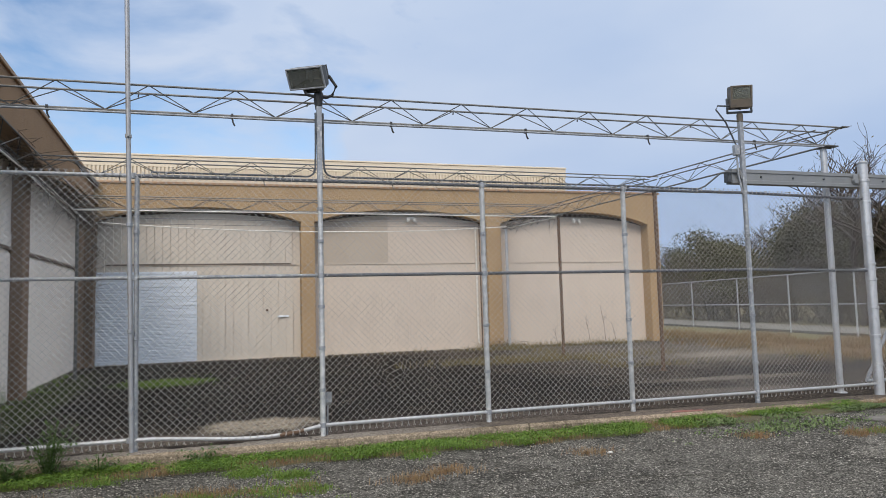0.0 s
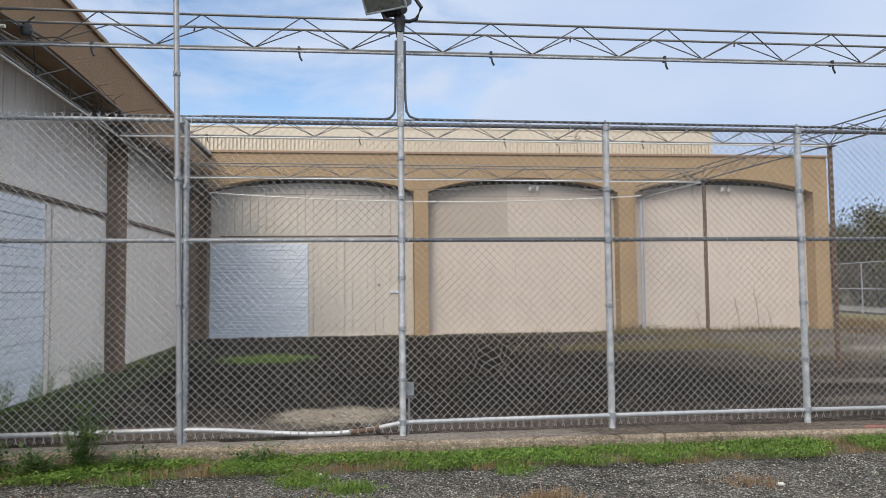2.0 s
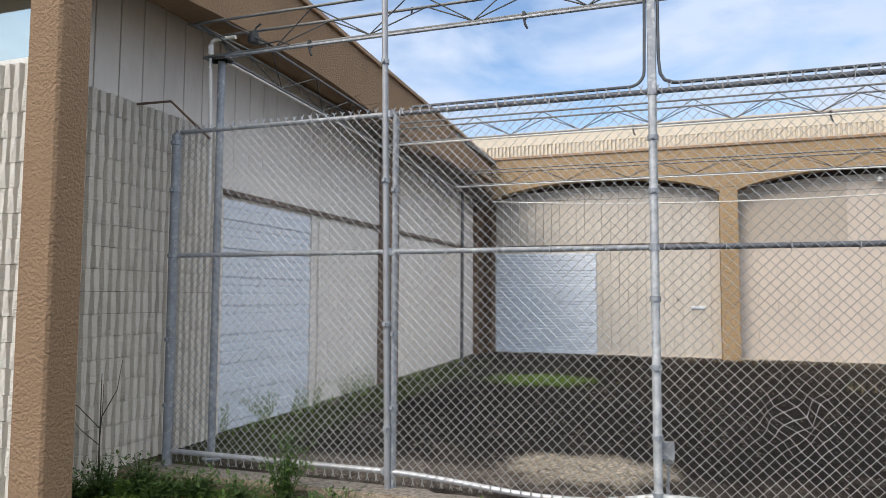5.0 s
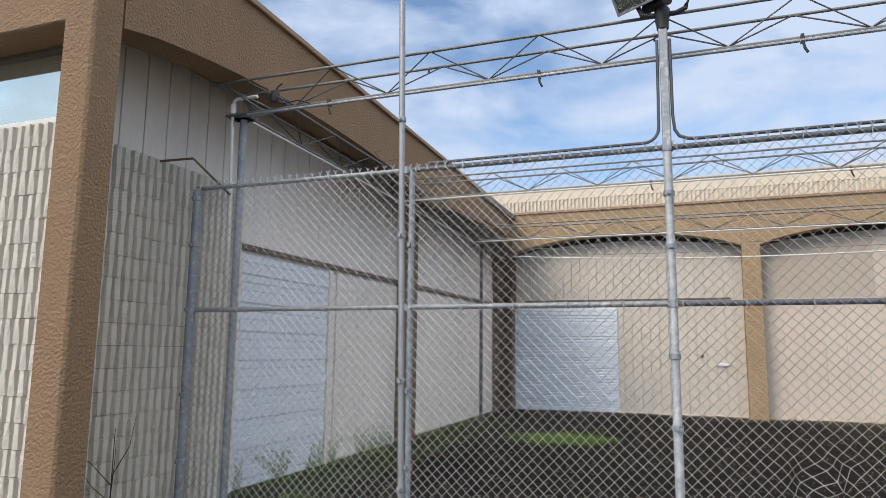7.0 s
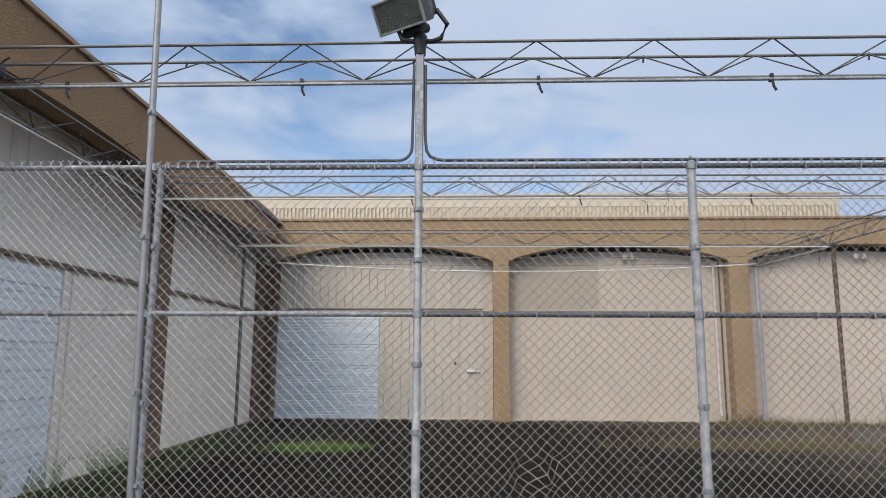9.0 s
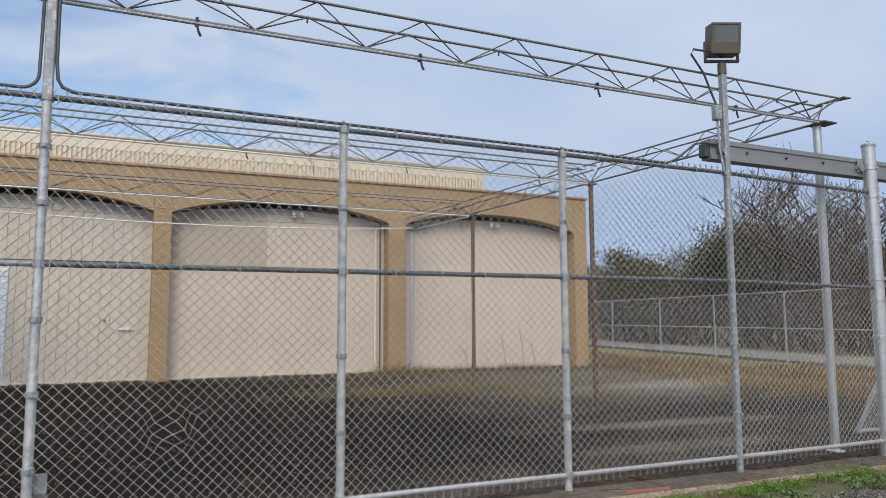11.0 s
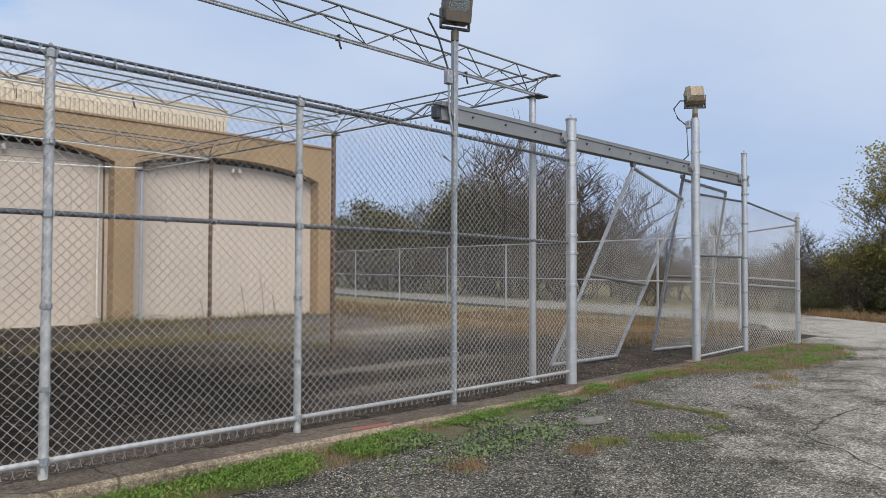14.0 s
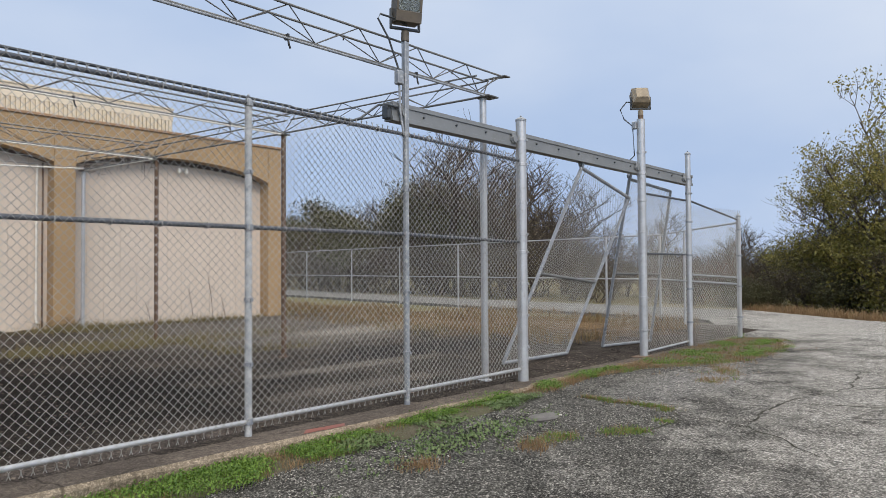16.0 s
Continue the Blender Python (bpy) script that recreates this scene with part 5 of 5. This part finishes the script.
# ---- verge, weeds and litter ----
def blades(points, rnd, h, w, bend=.5, per=5, r=.03):
    m = Mesh()
    for x, y, z, s in points:
        for _ in range(per):
            a = rnd.uniform(0, 2 * math.pi)
            d = Vector((math.cos(a), math.sin(a), 0))
            n = Vector((-d.y, d.x, 0))
            hh = h * s * rnd.uniform(.5, 1.25)
            b = Vector((x + rnd.gauss(0, r), y + rnd.gauss(0, r), z))
            ww = w * rnd.uniform(.7, 1.3)
            k = rnd.uniform(.2, 1) * bend
            mid = b + Vector((0, 0, hh * .6)) + d * hh * k * .35
            tip = b + Vector((0, 0, hh * (1 - .3 * k))) + d * hh * k
            m.add([b - n * ww, b + n * ww, mid + n * ww * .7, mid - n * ww * .7, tip], [(0, 1, 2, 3), (3, 2, 4)])
    return m


def clover(points, rnd, size, per=7, spread=.05):
    m = Mesh()
    for x, y, z, s in points:
        for _ in range(per):
            c = Vector((x + rnd.gauss(0, spread), y + rnd.gauss(0, spread), z + rnd.uniform(.003, .036) * s))
            r = size * s * rnd.uniform(.6, 1.3)
            tilt = Vector((rnd.uniform(-.9, .9), rnd.uniform(-.9, .9), 1)).normalized()
            a = tilt.orthogonal().normalized()
            b = tilt.cross(a)
            m.add([c - a * r * 1.3, c - b * r * .7, c + a * r * 1.3, c + b * r * .7], [(0, 1, 2, 3)])
    return m


VERGE = [(-5.6, -.95), (-2.0, -.88), (-1.3, -.78), (0.2, -.68), (1.0, -.70), (1.25, -.90), (1.7, -.76), (3.5, -.80), (4.6, -.86), (5.4, -.92), (6.3, -.78), (7.0, -.84), (8.0, -.86),
         (9.3, -.72), (10.6, -.56), (12.2, -.42), (13.3, -.60), (14.3, -1.25), (15.7, -1.7), (18.0, -1.7), (19.6, -1.2)]


def verge_out(x):
    """How far the green verge reaches from the kerb (y)."""
    n = noise.noise(Vector((x * .9, 2.2, 0))) * .10 + noise.noise(Vector((x * 3.3, 7, 0))) * .10
    for (x0, y0), (x1, y1) in zip(VERGE, VERGE[1:]):
        if x <= x1:
            return y0 + (y1 - y0) * max(0.0, (x - x0) / (x1 - x0)) + n * (.5 if 10.5 < x < 13.3 else 1.0)
    return VERGE[-1][1] + n


rv = random.Random(7)
vm = Mesh()
vx = span(-5.5, 19.5, 110)
k0 = 0
for x in vx:
    e = verge_out(x)
    for i in range(5):
        y = -.28 + (e + .28) * i / 4
        vm.v.append((x, y, LOT_Z + (.028 if 0 < i < 4 else (.035 if i == 0 else -.01)) + .02 * noise.noise(Vector((x * 3, y * 3, 1)))))
for i in range(len(vx) - 1):
    for k in range(4):
        vm.f.append((i * 5 + k, i * 5 + k + 1, i * 5 + k + 6, i * 5 + k + 5))
solo("verge", vm, M_verge, "mossy soil strip between kerb and asphalt", "verge", kind="structure")
gp_, cp_, dp_, cv_ = [], [], [], []
for _ in range(21000):
    x = rv.uniform(-5.2, 19.3)
    e = verge_out(x)
    y = rv.uniform(e - .06, -.26)
    z = LOT_Z + .02
    dens = noise.noise(Vector((x * 1.5, y * 2.4, 4))) + .5 * noise.noise(Vector((x * 4.5, y * 5, 14)))
    near = (y - e) / max(.1, -.26 - e)
    if rv.random() > .45 + .5 * near:
        continue
    if 6.9 < x < 10.4 and near < .5:
        if dens > -.02:
            cp_.append((x, y, z, rv.uniform(.8, 1.4)))
    elif dens > ((-.34 if near > .5 else -.06) if x < 10 else .12):
        if rv.random() < (.45 if x < 10 else .9):
            gp_.append((x, y, z, rv.uniform(.4, 1.1)))
        if x < 10 or rv.random() < .35:
            cv_.append((x + rv.uniform(-.1, .1), y, z + rv.uniform(0, .03) + .03 * max(0.0, dens), rv.uniform(.5, 1.5)))
    elif rv.random() < .30:
        dp_.append((x, y, z, rv.uniform(.4, 1.0)))
for _ in range(230):
    x, y = rv.gauss(8.0, .7), rv.gauss(-1.30, .22)
    cp_.append((x, y, LOT_Z + .005, rv.uniform(.9, 1.6)))


def scatter_line(points, count, width, dry):
    """Grass and straw growing along a crack through the given points."""
    for _ in range(count):
        k = rv.randrange(len(points) - 1)
        t = rv.random()
        x = points[k][0] + (points[k + 1][0] - points[k][0]) * t + rv.gauss(0, width * .5)
        y = points[k][1] + (points[k + 1][1] - points[k][1]) * t + rv.gauss(0, width)
        if noise.noise(Vector((x * 1.6, y * 1.6, 21))) < -.18:
            continue
        q = (x, y, LOT_Z - .002, rv.uniform(.4, 1.0))
        if rv.random() < dry:
            dp_.append(q)
        else:
            gp_.append(q)
            if rv.random() < .4:
                cv_.append(q)


STRIP = [(-3.2, -1.0), (-1.1, -1.25), (-.4, -1.62), (.3, -1.92), (.8, -1.66), (1.5, -1.80), (2.1, -1.74)]
scatter_line(STRIP, 900, .13, .22)
scatter_line([(8.2, -1.95), (8.9, -2.0), (9.43, -2.48)], 240, .08, .35)
scatter_line([(10.73, -.87), (10.64, -1.58), (10.69, -2.2), (9.93, -2.5)], 200, .05, .4)
scatter_line([(12.7, -1.9), (13.6, -1.9), (14.4, -1.6)], 160, .12, .7)
for cx, cy, sx, sy, n in ((-.38, -1.95, .16, .07, 60), (.13, -2.30, .13, .07, 55), (.85, -1.66, .22, .07, 60), (2.72, -1.90, .14, .05, 45), (3.14, -1.70, .13, .05, 50), (4.87, -1.57, .14, .05, 30), (7.05, -1.58, .10, .07, 40), (8.2, -1.97, .09, .06, 35),
                          (2.1, -.55, .18, .06, 40), (4.5, -.62, .20, .10, 50), (6.9, -.60, .2, .08, 40), (15.5, -1.3, 1.0, .3, 200)):
    for _ in range(n):
        dp_.append((rv.gauss(cx, sx), rv.gauss(cy, sy), LOT_Z, rv.uniform(.5, 1.1)))
for cx, cy, n in ((1.23, -.95, 90), (1.65, -1.22, 60), (-.2, -.75, 40), (3.1, -.85, 40)):
    for _ in range(n):
        q = (rv.gauss(cx, .10), rv.gauss(cy, .08), LOT_Z, rv.uniform(.6, 1.3))
        gp_.append(q)
        cv_.append(q)
solo("grass", blades(gp_, rv, .060, .0035, .9, 7, .04), M_grass, "short fresh green grass along the kerb", "grass", kind="stuff")
solo("ground_cover", clover(cv_, rv, .0075, 17, .055), M_cover, "low leafy green weeds covering the verge", "weeds", kind="stuff")
solo("clover", clover(cp_, rv, .011, 9, .045), M_clover, "low pale green clover and ground cover", "clover", kind="stuff")
solo("dry_grass", blades(dp_, rv, .085, .0024, 1.0, 8, .06), M_dry, "dry brown grass tufts on the verge", "grass", kind="stuff")
# dry field beyond the yard and weeds inside
fp = []
for _ in range(7500):
    x = rv.uniform(14.6, 24.2)
    y = rv.uniform(1.6, 26)
    if x > 23.2 + .19 * y or (x < 16.2 - .12 * y + 1.2 * noise.noise(Vector((x, y, 0)))):
        continue
    if noise.noise(Vector((x * .35, y * .35, 9))) + .6 * noise.noise(Vector((x * 1.1, y * 1.1, 3))) < .02:
        continue
    fp.append((x, y, (yard_z(x, min(y, 12)) if y < 12.4 else yard_z(x, 11) - (y - 12) * .012) - .01, rv.uniform(.6, 1.4)))
solo("field_grass", blades(fp, rv, .24, .007, .8, 5, .10), M_rustgrass, "rough dry grass on the open ground", "grass", kind="stuff")
yw = []
for cx, cy, sx, sy, n in ((8.2, 7.6, 1.2, .20, 560), (9.3, 11.2, .5, .2, 240), (11.8, 11.4, 1.6, .15, 330), (9.7, 9.3, .3, .8, 70), (5.0, 11.5, 2.0, .12, 60), (15.5, 7, .6, 2, 160), (10.6, 5.45, .8, .05, 60), (9.7, 6.0, .06, .5, 40), (11.6, 7.9, 1.0, .25, 70)):
    for _ in range(n):
        x, y = rv.gauss(cx, sx), min(rv.gauss(cy, sy), 11.9)
        yw.append((x, y, yard_z(x, y), rv.uniform(.5, 1.5)))
solo("yard_weeds", blades(yw, rv, .17, .0035, .8, 6, .07), M_olive_grass, "dry weeds growing through the yard cracks", "weeds", kind="stuff")
yg = []
for _ in range(320):
    y = rv.uniform(1.0, 10.0)
    x = -2.60 + abs(rv.gauss(0, .14))
    yg.append((x, y, yard_z(x, y), rv.uniform(.3, 1.1)))
for _ in range(420):
    a, r = rv.uniform(0, 6.283), abs(rv.gauss(0, .5))
    x, y = -.15 + math.cos(a) * r * 1.1, 7.35 + math.sin(a) * r
    yg.append((x, y, yard_z(x, y), rv.uniform(.25, .6)))
solo("yard_grass", blades(yg, rv, .075, .004, .8, 6, .05), M_grass, "green grass and moss along the boarded wall", "grass", kind="stuff")

def weed(seed, h, n, name="weed", label="leafy green weed growing at the fence foot"):
    rnd = random.Random(seed)
    t = thing(name, label, "weed")
    st, lf = Mesh(), Mesh()
    for _ in range(n):
        a = rnd.uniform(0, 6.283)
        tip = Vector((math.cos(a) * rnd.uniform(.03, .28), math.sin(a) * rnd.uniform(.03, .16), h * rnd.uniform(.45, 1)))
        st.tube([(0, 0, -.02), tip * .5 + Vector((0, 0, .04)), tip], .005, 4, False, .002)
        for k in range(24):
            c = tip * rnd.uniform(.15, 1.0) + Vector((rnd.gauss(0, .04), rnd.gauss(0, .04), rnd.gauss(0, .03)))
            u = Vector((rnd.uniform(-1, 1), rnd.uniform(-1, 1), rnd.uniform(-.3, .6))).normalized()
            w = u.cross(Vector((0, 0, 1))).normalized()
            s = rnd.uniform(.015, .034)
            lf.add([c, c + u * s + w * s * .45, c + u * s * 2.1, c + u * s - w * s * .45], [(0, 1, 2, 3)])
    part("stem", st, M_weed, t, kind="stuff")
    part("leaves", lf, M_weed, t)
    return t


w1 = weed(3, .62, 30)
w1.matrix_basis = pose(-.70, -.42, LOT_Z + .02)
for sd, x, y, h, n in ((5, -1.5, -.48, .28, 22), (6, -1.05, -.5, .24, 22), (8, -2.0, -.55, .38, 24), (9, -2.25, -.75, .36, 24), (10, -1.75, -.62, .26, 20), (11, -2.35, -.95, .30, 20), (12, -.25, -.42, .22, 8), (14, .75, -.44, .20, 8), (15, -2.9, -1.9, .35, 10)):
    weed(sd, h, n).matrix_basis = pose(x, y, LOT_Z + .02)
sp = thing("bare_sapling", "thin leafless sapling against the ribbed block wall", "sapling", at=(-2.36, -.62, LOT_Z))
stem = Mesh()
stem.tube([(0, 0, -.02), (.01, -.03, .35), (.0, -.02, .62), (.03, -.05, 1.05)], .009, 6, False, .003)
for p, q, r in (((.0, -.02, .5), (.14, -.14, .78), (.20, -.20, .98)), ((.0, -.02, .58), (-.05, -.22, .80), (-.06, -.34, .83)), ((.01, -.03, .66), (.10, .05, .9), (.12, .08, 1.15)), ((.0, -.03, .45), (-.02, -.2, .6), (-.03, -.3, .72))):
    stem.tube([p, q, r], .005, 5, False, .002)
part("stem", stem, M_bark, sp)
for x, y, a in ((6.98, -.25, 0), (7.20, -.27, 25)):
    solo("red_scrap", Mesh().prism([(x - .16, y - .05), (x + .10, y - .06), (x + .17, y + .02), (x - .05, y + .06)], 'z', kerb_z(x) - .01, kerb_z(x) + .007), M_red, "broken red plastic scrap lying on the kerb", "litter", "red scraps")
for i in range(14):
    x, y = rv.uniform(-1.5, 11), rv.uniform(-2.2, -.6)
    s = rv.uniform(.018, .04)
    solo("stone", Mesh().box((x, y, LOT_Z - .004), (x + s * 1.6, y + s, LOT_Z + s * .6), s * .25), M_paper if i % 4 == 0 else M_rock, "small pale pebble or scrap on the asphalt" if i % 4 == 0 else "small dark stone on the asphalt", "stone", "stones by the verge")
lump = Mesh()
bm = bmesh.new()
bmesh.ops.create_icosphere(bm, subdivisions=2, radius=1)
for q in bm.verts:
    q.co = Vector((q.co.x * .22, q.co.y * .12, max(q.co.z, -.3) * .05)) * (1 + .25 * noise.noise(q.co * 2))
bm.verts.index_update()
lump.add([q.co[:] for q in bm.verts], [[q.index for q in f.verts] for f in bm.faces])
bm.free()
lo = solo("asphalt_lump", lump, M_rock, "flat broken lump of asphalt among clover", "stone")
lo.matrix_basis = pose(9.28, -1.38, LOT_Z + .012, 0, 0, -15)
bx = thing("outlet_box", "small weathered outlet box strapped to the fence post", "outlet box", at=(2.20, .06, .32))
part("body", Mesh().box((-.04, -.02, -.02), (.04, .05, .14), .008), M_truss, bx)
part("cover", Mesh().box((-.045, -.026, .02), (.045, -.021, .145), .004), M_galv, bx)
part("conduit", Mesh().tube([(0, .02, -.02), (-.01, .02, -.37)], .012, 8), M_galv, bx, smooth=True)


# ---- open cracks and joints ----
def crack(points, width, zf, name, label):
    """A jagged, soil-filled gap that runs through the given points."""
    m = Mesh()
    fine = []
    for (x0, y0), (x1, y1) in zip(points, points[1:]):
        k = max(2, int(math.hypot(x1 - x0, y1 - y0) / .07))
        fine += [(x0 + (x1 - x0) * i / k, y0 + (y1 - y0) * i / k) for i in range(k)]
    fine.append(points[-1])
    n = len(fine)
    for i, (x, y) in enumerate(fine):
        p, q = fine[max(i - 1, 0)], fine[min(i + 1, n - 1)]
        d = Vector((q[0] - p[0], q[1] - p[1], 0)).normalized()
        o = Vector((-d.y, d.x, 0))
        j = .07 * noise.noise(Vector((x * 3, y * 3, 2))) + .03 * noise.noise(Vector((x * 11, y * 11, 5)))
        w = width * max(.12, .7 + 1.1 * noise.noise(Vector((x * 5, y * 5, 9)))) * min(1, .2 + min(i, n - 1 - i) * .25)
        for s in (-1, 1):
            c = Vector((x, y, 0)) + o * (j + s * w)
            m.v.append((c.x, c.y, zf(c.x, c.y) + .004))
    for i in range(n - 1):
        m.f.append((2 * i, 2 * i + 1, 2 * i + 3, 2 * i + 2))
    solo(name, m, M_crack, label, "crack", kind="structure")


M_crack = worn("crack_soil", (0.022, 0.019, 0.014), (0.040, 0.036, 0.020), (0.06, 0.07, 0.02), 4, 50, 0.95, 0, 0.5)


def lot_z(x, y):
    return LOT_Z


def yard_top(x, y):
    return yard_z(x, y) + noise.noise(Vector((x * .6, y * .6, 3))) * .012 + .006


for pts in ([(10.2, -2.6), (10.39, -2.77), (10.3, -3.25), (10.1, -3.55), (9.5, -4.1)], [(10.3, -3.25), (11.2, -3.15), (11.9, -3.18), (13.5, -3.6), (15.2, -3.4)], [(11.9, -3.18), (12.3, -4.2), (12.0, -5.3)],
            [(10.73, -.75), (10.64, -1.58), (10.69, -2.2), (10.2, -2.6)], [(8.2, -1.95), (8.9, -2.0), (9.43, -2.48), (10.2, -2.6)], [(13.5, -3.6), (14.6, -5.2), (16.5, -6.0)], [(15.2, -3.4), (17.5, -4.4), (19.5, -4.2)],
            [(3.67, -2.06), (4.0, -2.0), (4.3, -2.02)], [(4.0, -1.34), (4.22, -1.31), (4.5, -1.26)], [(-1.6, -2.2), (-.79, -2.25), (-.5, -2.2)], [(.0, -2.5), (.03, -2.75), (-.1, -3.1)], [(2.6, -2.6), (3.4, -2.75), (4.6, -2.6), (5.4, -2.9)]):
    crack(pts, .016, lot_z, "lot_crack", "open crack in the asphalt lot")
for pts in ([(5.6, 8.0), (7.2, 7.75), (8.4, 7.35), (9.66, 6.58), (9.74, 5.35), (11.67, 5.53), (14.0, 5.9)], [(9.66, 6.58), (11.0, 7.6), (13.2, 8.4), (16.0, 8.6)], [(9.74, 5.35), (9.0, 3.6), (9.2, 2.2), (8.9, .6)], [(11.67, 5.53), (12.2, 3.9), (11.6, 2.4)], [(13.2, 8.4), (12.6, 10.2), (12.8, 11.6)]):
    crack(pts, .022, yard_top, "yard_crack", "weedy joint in the yard asphalt")


# ---- loose grit ----
def chips(points, rnd, size, flat=.5):
    m = Mesh()
    for x, y, z in points:
        s = size * rnd.uniform(.5, 1.6)
        a = rnd.uniform(0, 6.283)
        ps = [(x + math.cos(a + k * 2.094 + rnd.uniform(-.3, .3)) * s, y + math.sin(a + k * 2.094) * s, z - .002) for k in range(3)]
        m.add(ps + [(x + rnd.uniform(-.3, .3) * s, y + rnd.uniform(-.3, .3) * s, z + s * flat * rnd.uniform(.5, 1.2))], [(0, 1, 3), (1, 2, 3), (2, 0, 3)])
    return m


M_chip = leafy("mixed_stone_chips", (0.48, 0.455, 0.40), (0.135, 0.127, 0.112), 0.0)
M_litter = leafy("dead_leaf_litter", (0.30, 0.24, 0.18), (0.05, 0.036, 0.026), 0.0)
pts = []
for _ in range(15000):
    x = rv.uniform(-4, 15)
    y = -.5 - abs(rv.gauss(0, 2.0))
    if noise.noise(Vector((x * .8, y * .8, 2))) < -.15 and rv.random() < .7:
        continue
    pts.append((x, y, LOT_Z))
for _ in range(4000):
    pts.append((rv.uniform(8, 24), rv.uniform(-8, -.8), LOT_Z))
solo("gravel", chips(pts, rv, .011), M_chip, "loose stone chips scattered over the asphalt", "gravel", kind="stuff")
pts = []
for _ in range(9000):
    x, y = rv.uniform(-2.4, 14.5), rv.uniform(.1, 11.7)
    if noise.noise(Vector((x * .5, y * .5, 6))) < -.05 and rv.random() < .75:
        continue
    pts.append((x, y, yard_z(x, y) + .012))
solo("leaf_litter", chips(pts, rv, .016, .3), M_litter, "dead leaf bits and grit lying on the yard asphalt", "litter", kind="stuff")


# ---- dead vines on the trusses, stalks at the walls ----
vn = Mesh()


def vine_run(p, q, count, spread, ln):
    p, q = Vector(p), Vector(q)
    for _ in range(count):
        s = p.lerp(q, rv.random()) + Vector((rv.gauss(0, spread), rv.gauss(0, spread), rv.gauss(0, spread)))
        d = ((q - p).normalized() * rv.uniform(-1, 1) + Vector((rv.uniform(-1, 1), rv.uniform(-1, 1), rv.uniform(-1, .6))) * .8).normalized()
        e = s + d * ln * rv.uniform(.4, 1.3)
        vn.tube([s, s.lerp(e, .5) + Vector((rv.gauss(0, .05), rv.gauss(0, .05), rv.gauss(0, .04))), e], .0055, 3, False, .002)


vine_run((-2.05, 3.2, 4.0), (-2.15, 8.4, 3.95), 480, .10, .45)
vine_run((-2.15, 8.4, 3.92), (-2.2, 11.3, 3.85), 420, .12, .45)
vine_run((-2.2, 11.4, 3.8), (-2.35, 11.5, .3), 260, .08, .4)
vine_run((9.62, 8.3, 3.9), (9.46, 11.3, 3.9), 130, .10, .4)
vine_run((8.7, 11.6, .15), (9.8, 11.5, .15), 110, .13, .4)
vine_run((4.9, 4.5, 3.95), (5.6, 4.5, 3.95), 18, .08, .3)
solo("dead_vine", vn, M_bark, "tangled dead vines clinging to the trusses and corner", "vine", kind="stuff")
for x, y, hh in ((12.95, 11.6, 1.25), (12.4, 11.65, .9), (13.3, 11.55, .7), (11.2, 11.6, .6)):
    st = Mesh()
    z = yard_z(x, y)
    st.tube([(x, y, z), (x - .06, y - .02, z + hh * .5), (x - .16, y, z + hh)], .008, 5, False, .003)
    for k in range(5):
        t = rv.uniform(.3, .95)
        b0 = Vector((x - .15 * t, y, z + hh * t))
        st.tube([b0, b0 + Vector((rv.uniform(-.16, .16), rv.uniform(-.08, .08), rv.uniform(.06, .2)))], .004, 4, False, .002)
    solo("dead_stalk", st, M_bark, "dry leafless weed stalk standing before the wall", "weed", "dry stalks at the warehouse")


# ---- growth and dirt along the wall foot ----
M_algae = leafy("green_algae_film", (0.20, 0.26, 0.12), (0.30, 0.33, 0.19), 0.0)
M_soil = leafy("dark_soil_crumbs", (0.030, 0.024, 0.019), (0.075, 0.058, 0.042), 0.0)
pts = []
for _ in range(2600):
    u = rv.uniform(-2.2, 14.4)
    v = 11.83 - abs(rv.gauss(0, .13)) if any(p - .05 < u < q + .05 for p, q in PIL) else 12.24 - abs(rv.gauss(0, .20))
    if noise.noise(Vector((u * 1.3, 0, 3))) < -.15:
        continue
    x, y = u + v * .0188, v - u * .0188
    pts.append((x, y, yard_z(x, y)))
for _ in range(900):
    y = rv.uniform(3.4, 11.3)
    x = -2.61 + abs(rv.gauss(0, .10))
    pts.append((x, y, yard_z(x, y)))
solo("soil_crumbs", chips(pts, rv, .035, .7), M_soil, "dark soil and rotted leaves banked against the walls", "soil", kind="stuff")
al = Mesh()
for _ in range(3200):
    y = rv.uniform(1.32, 5.5)
    z = -.02 + abs(rv.gauss(0, .16))
    if noise.noise(Vector((y * 1.4, z * 2, 5))) < -.05 or (3.3 < y < 3.42):
        continue
    s = rv.uniform(.004, .012)
    fx = SA + (.014 if y < 3.32 else .003)
    al.add([(fx, y - s, z - s * .8), (fx, y + s * .9, z - s), (fx + .001, y + s, z + s * 1.3), (fx, y - s * .7, z + s)], [(0, 1, 2, 3)])
solo("algae", al, M_algae, "thin green algae growing up the foot of the white door", "algae", kind="stuff")

fr = []
for _ in range(1600):
    f = rv.random()
    x, y = (26.2 + 3.8 * f, -2.6 + 5.4 * f) if rv.random() < .6 else (25.8 + 3.7 * f, -5.0 - 7.0 * f)
    o = abs(rv.gauss(0, .8))
    fr.append((x + .85 * o, y - .35 * o + rv.gauss(0, .2), LOT_Z - .1, rv.uniform(.6, 1.4)))
solo("fringe_grass", blades(fr, rv, .30, .007, .8, 5, .12), M_dry, "straw-coloured rough grass along the edge of the lot", "grass", kind="stuff")
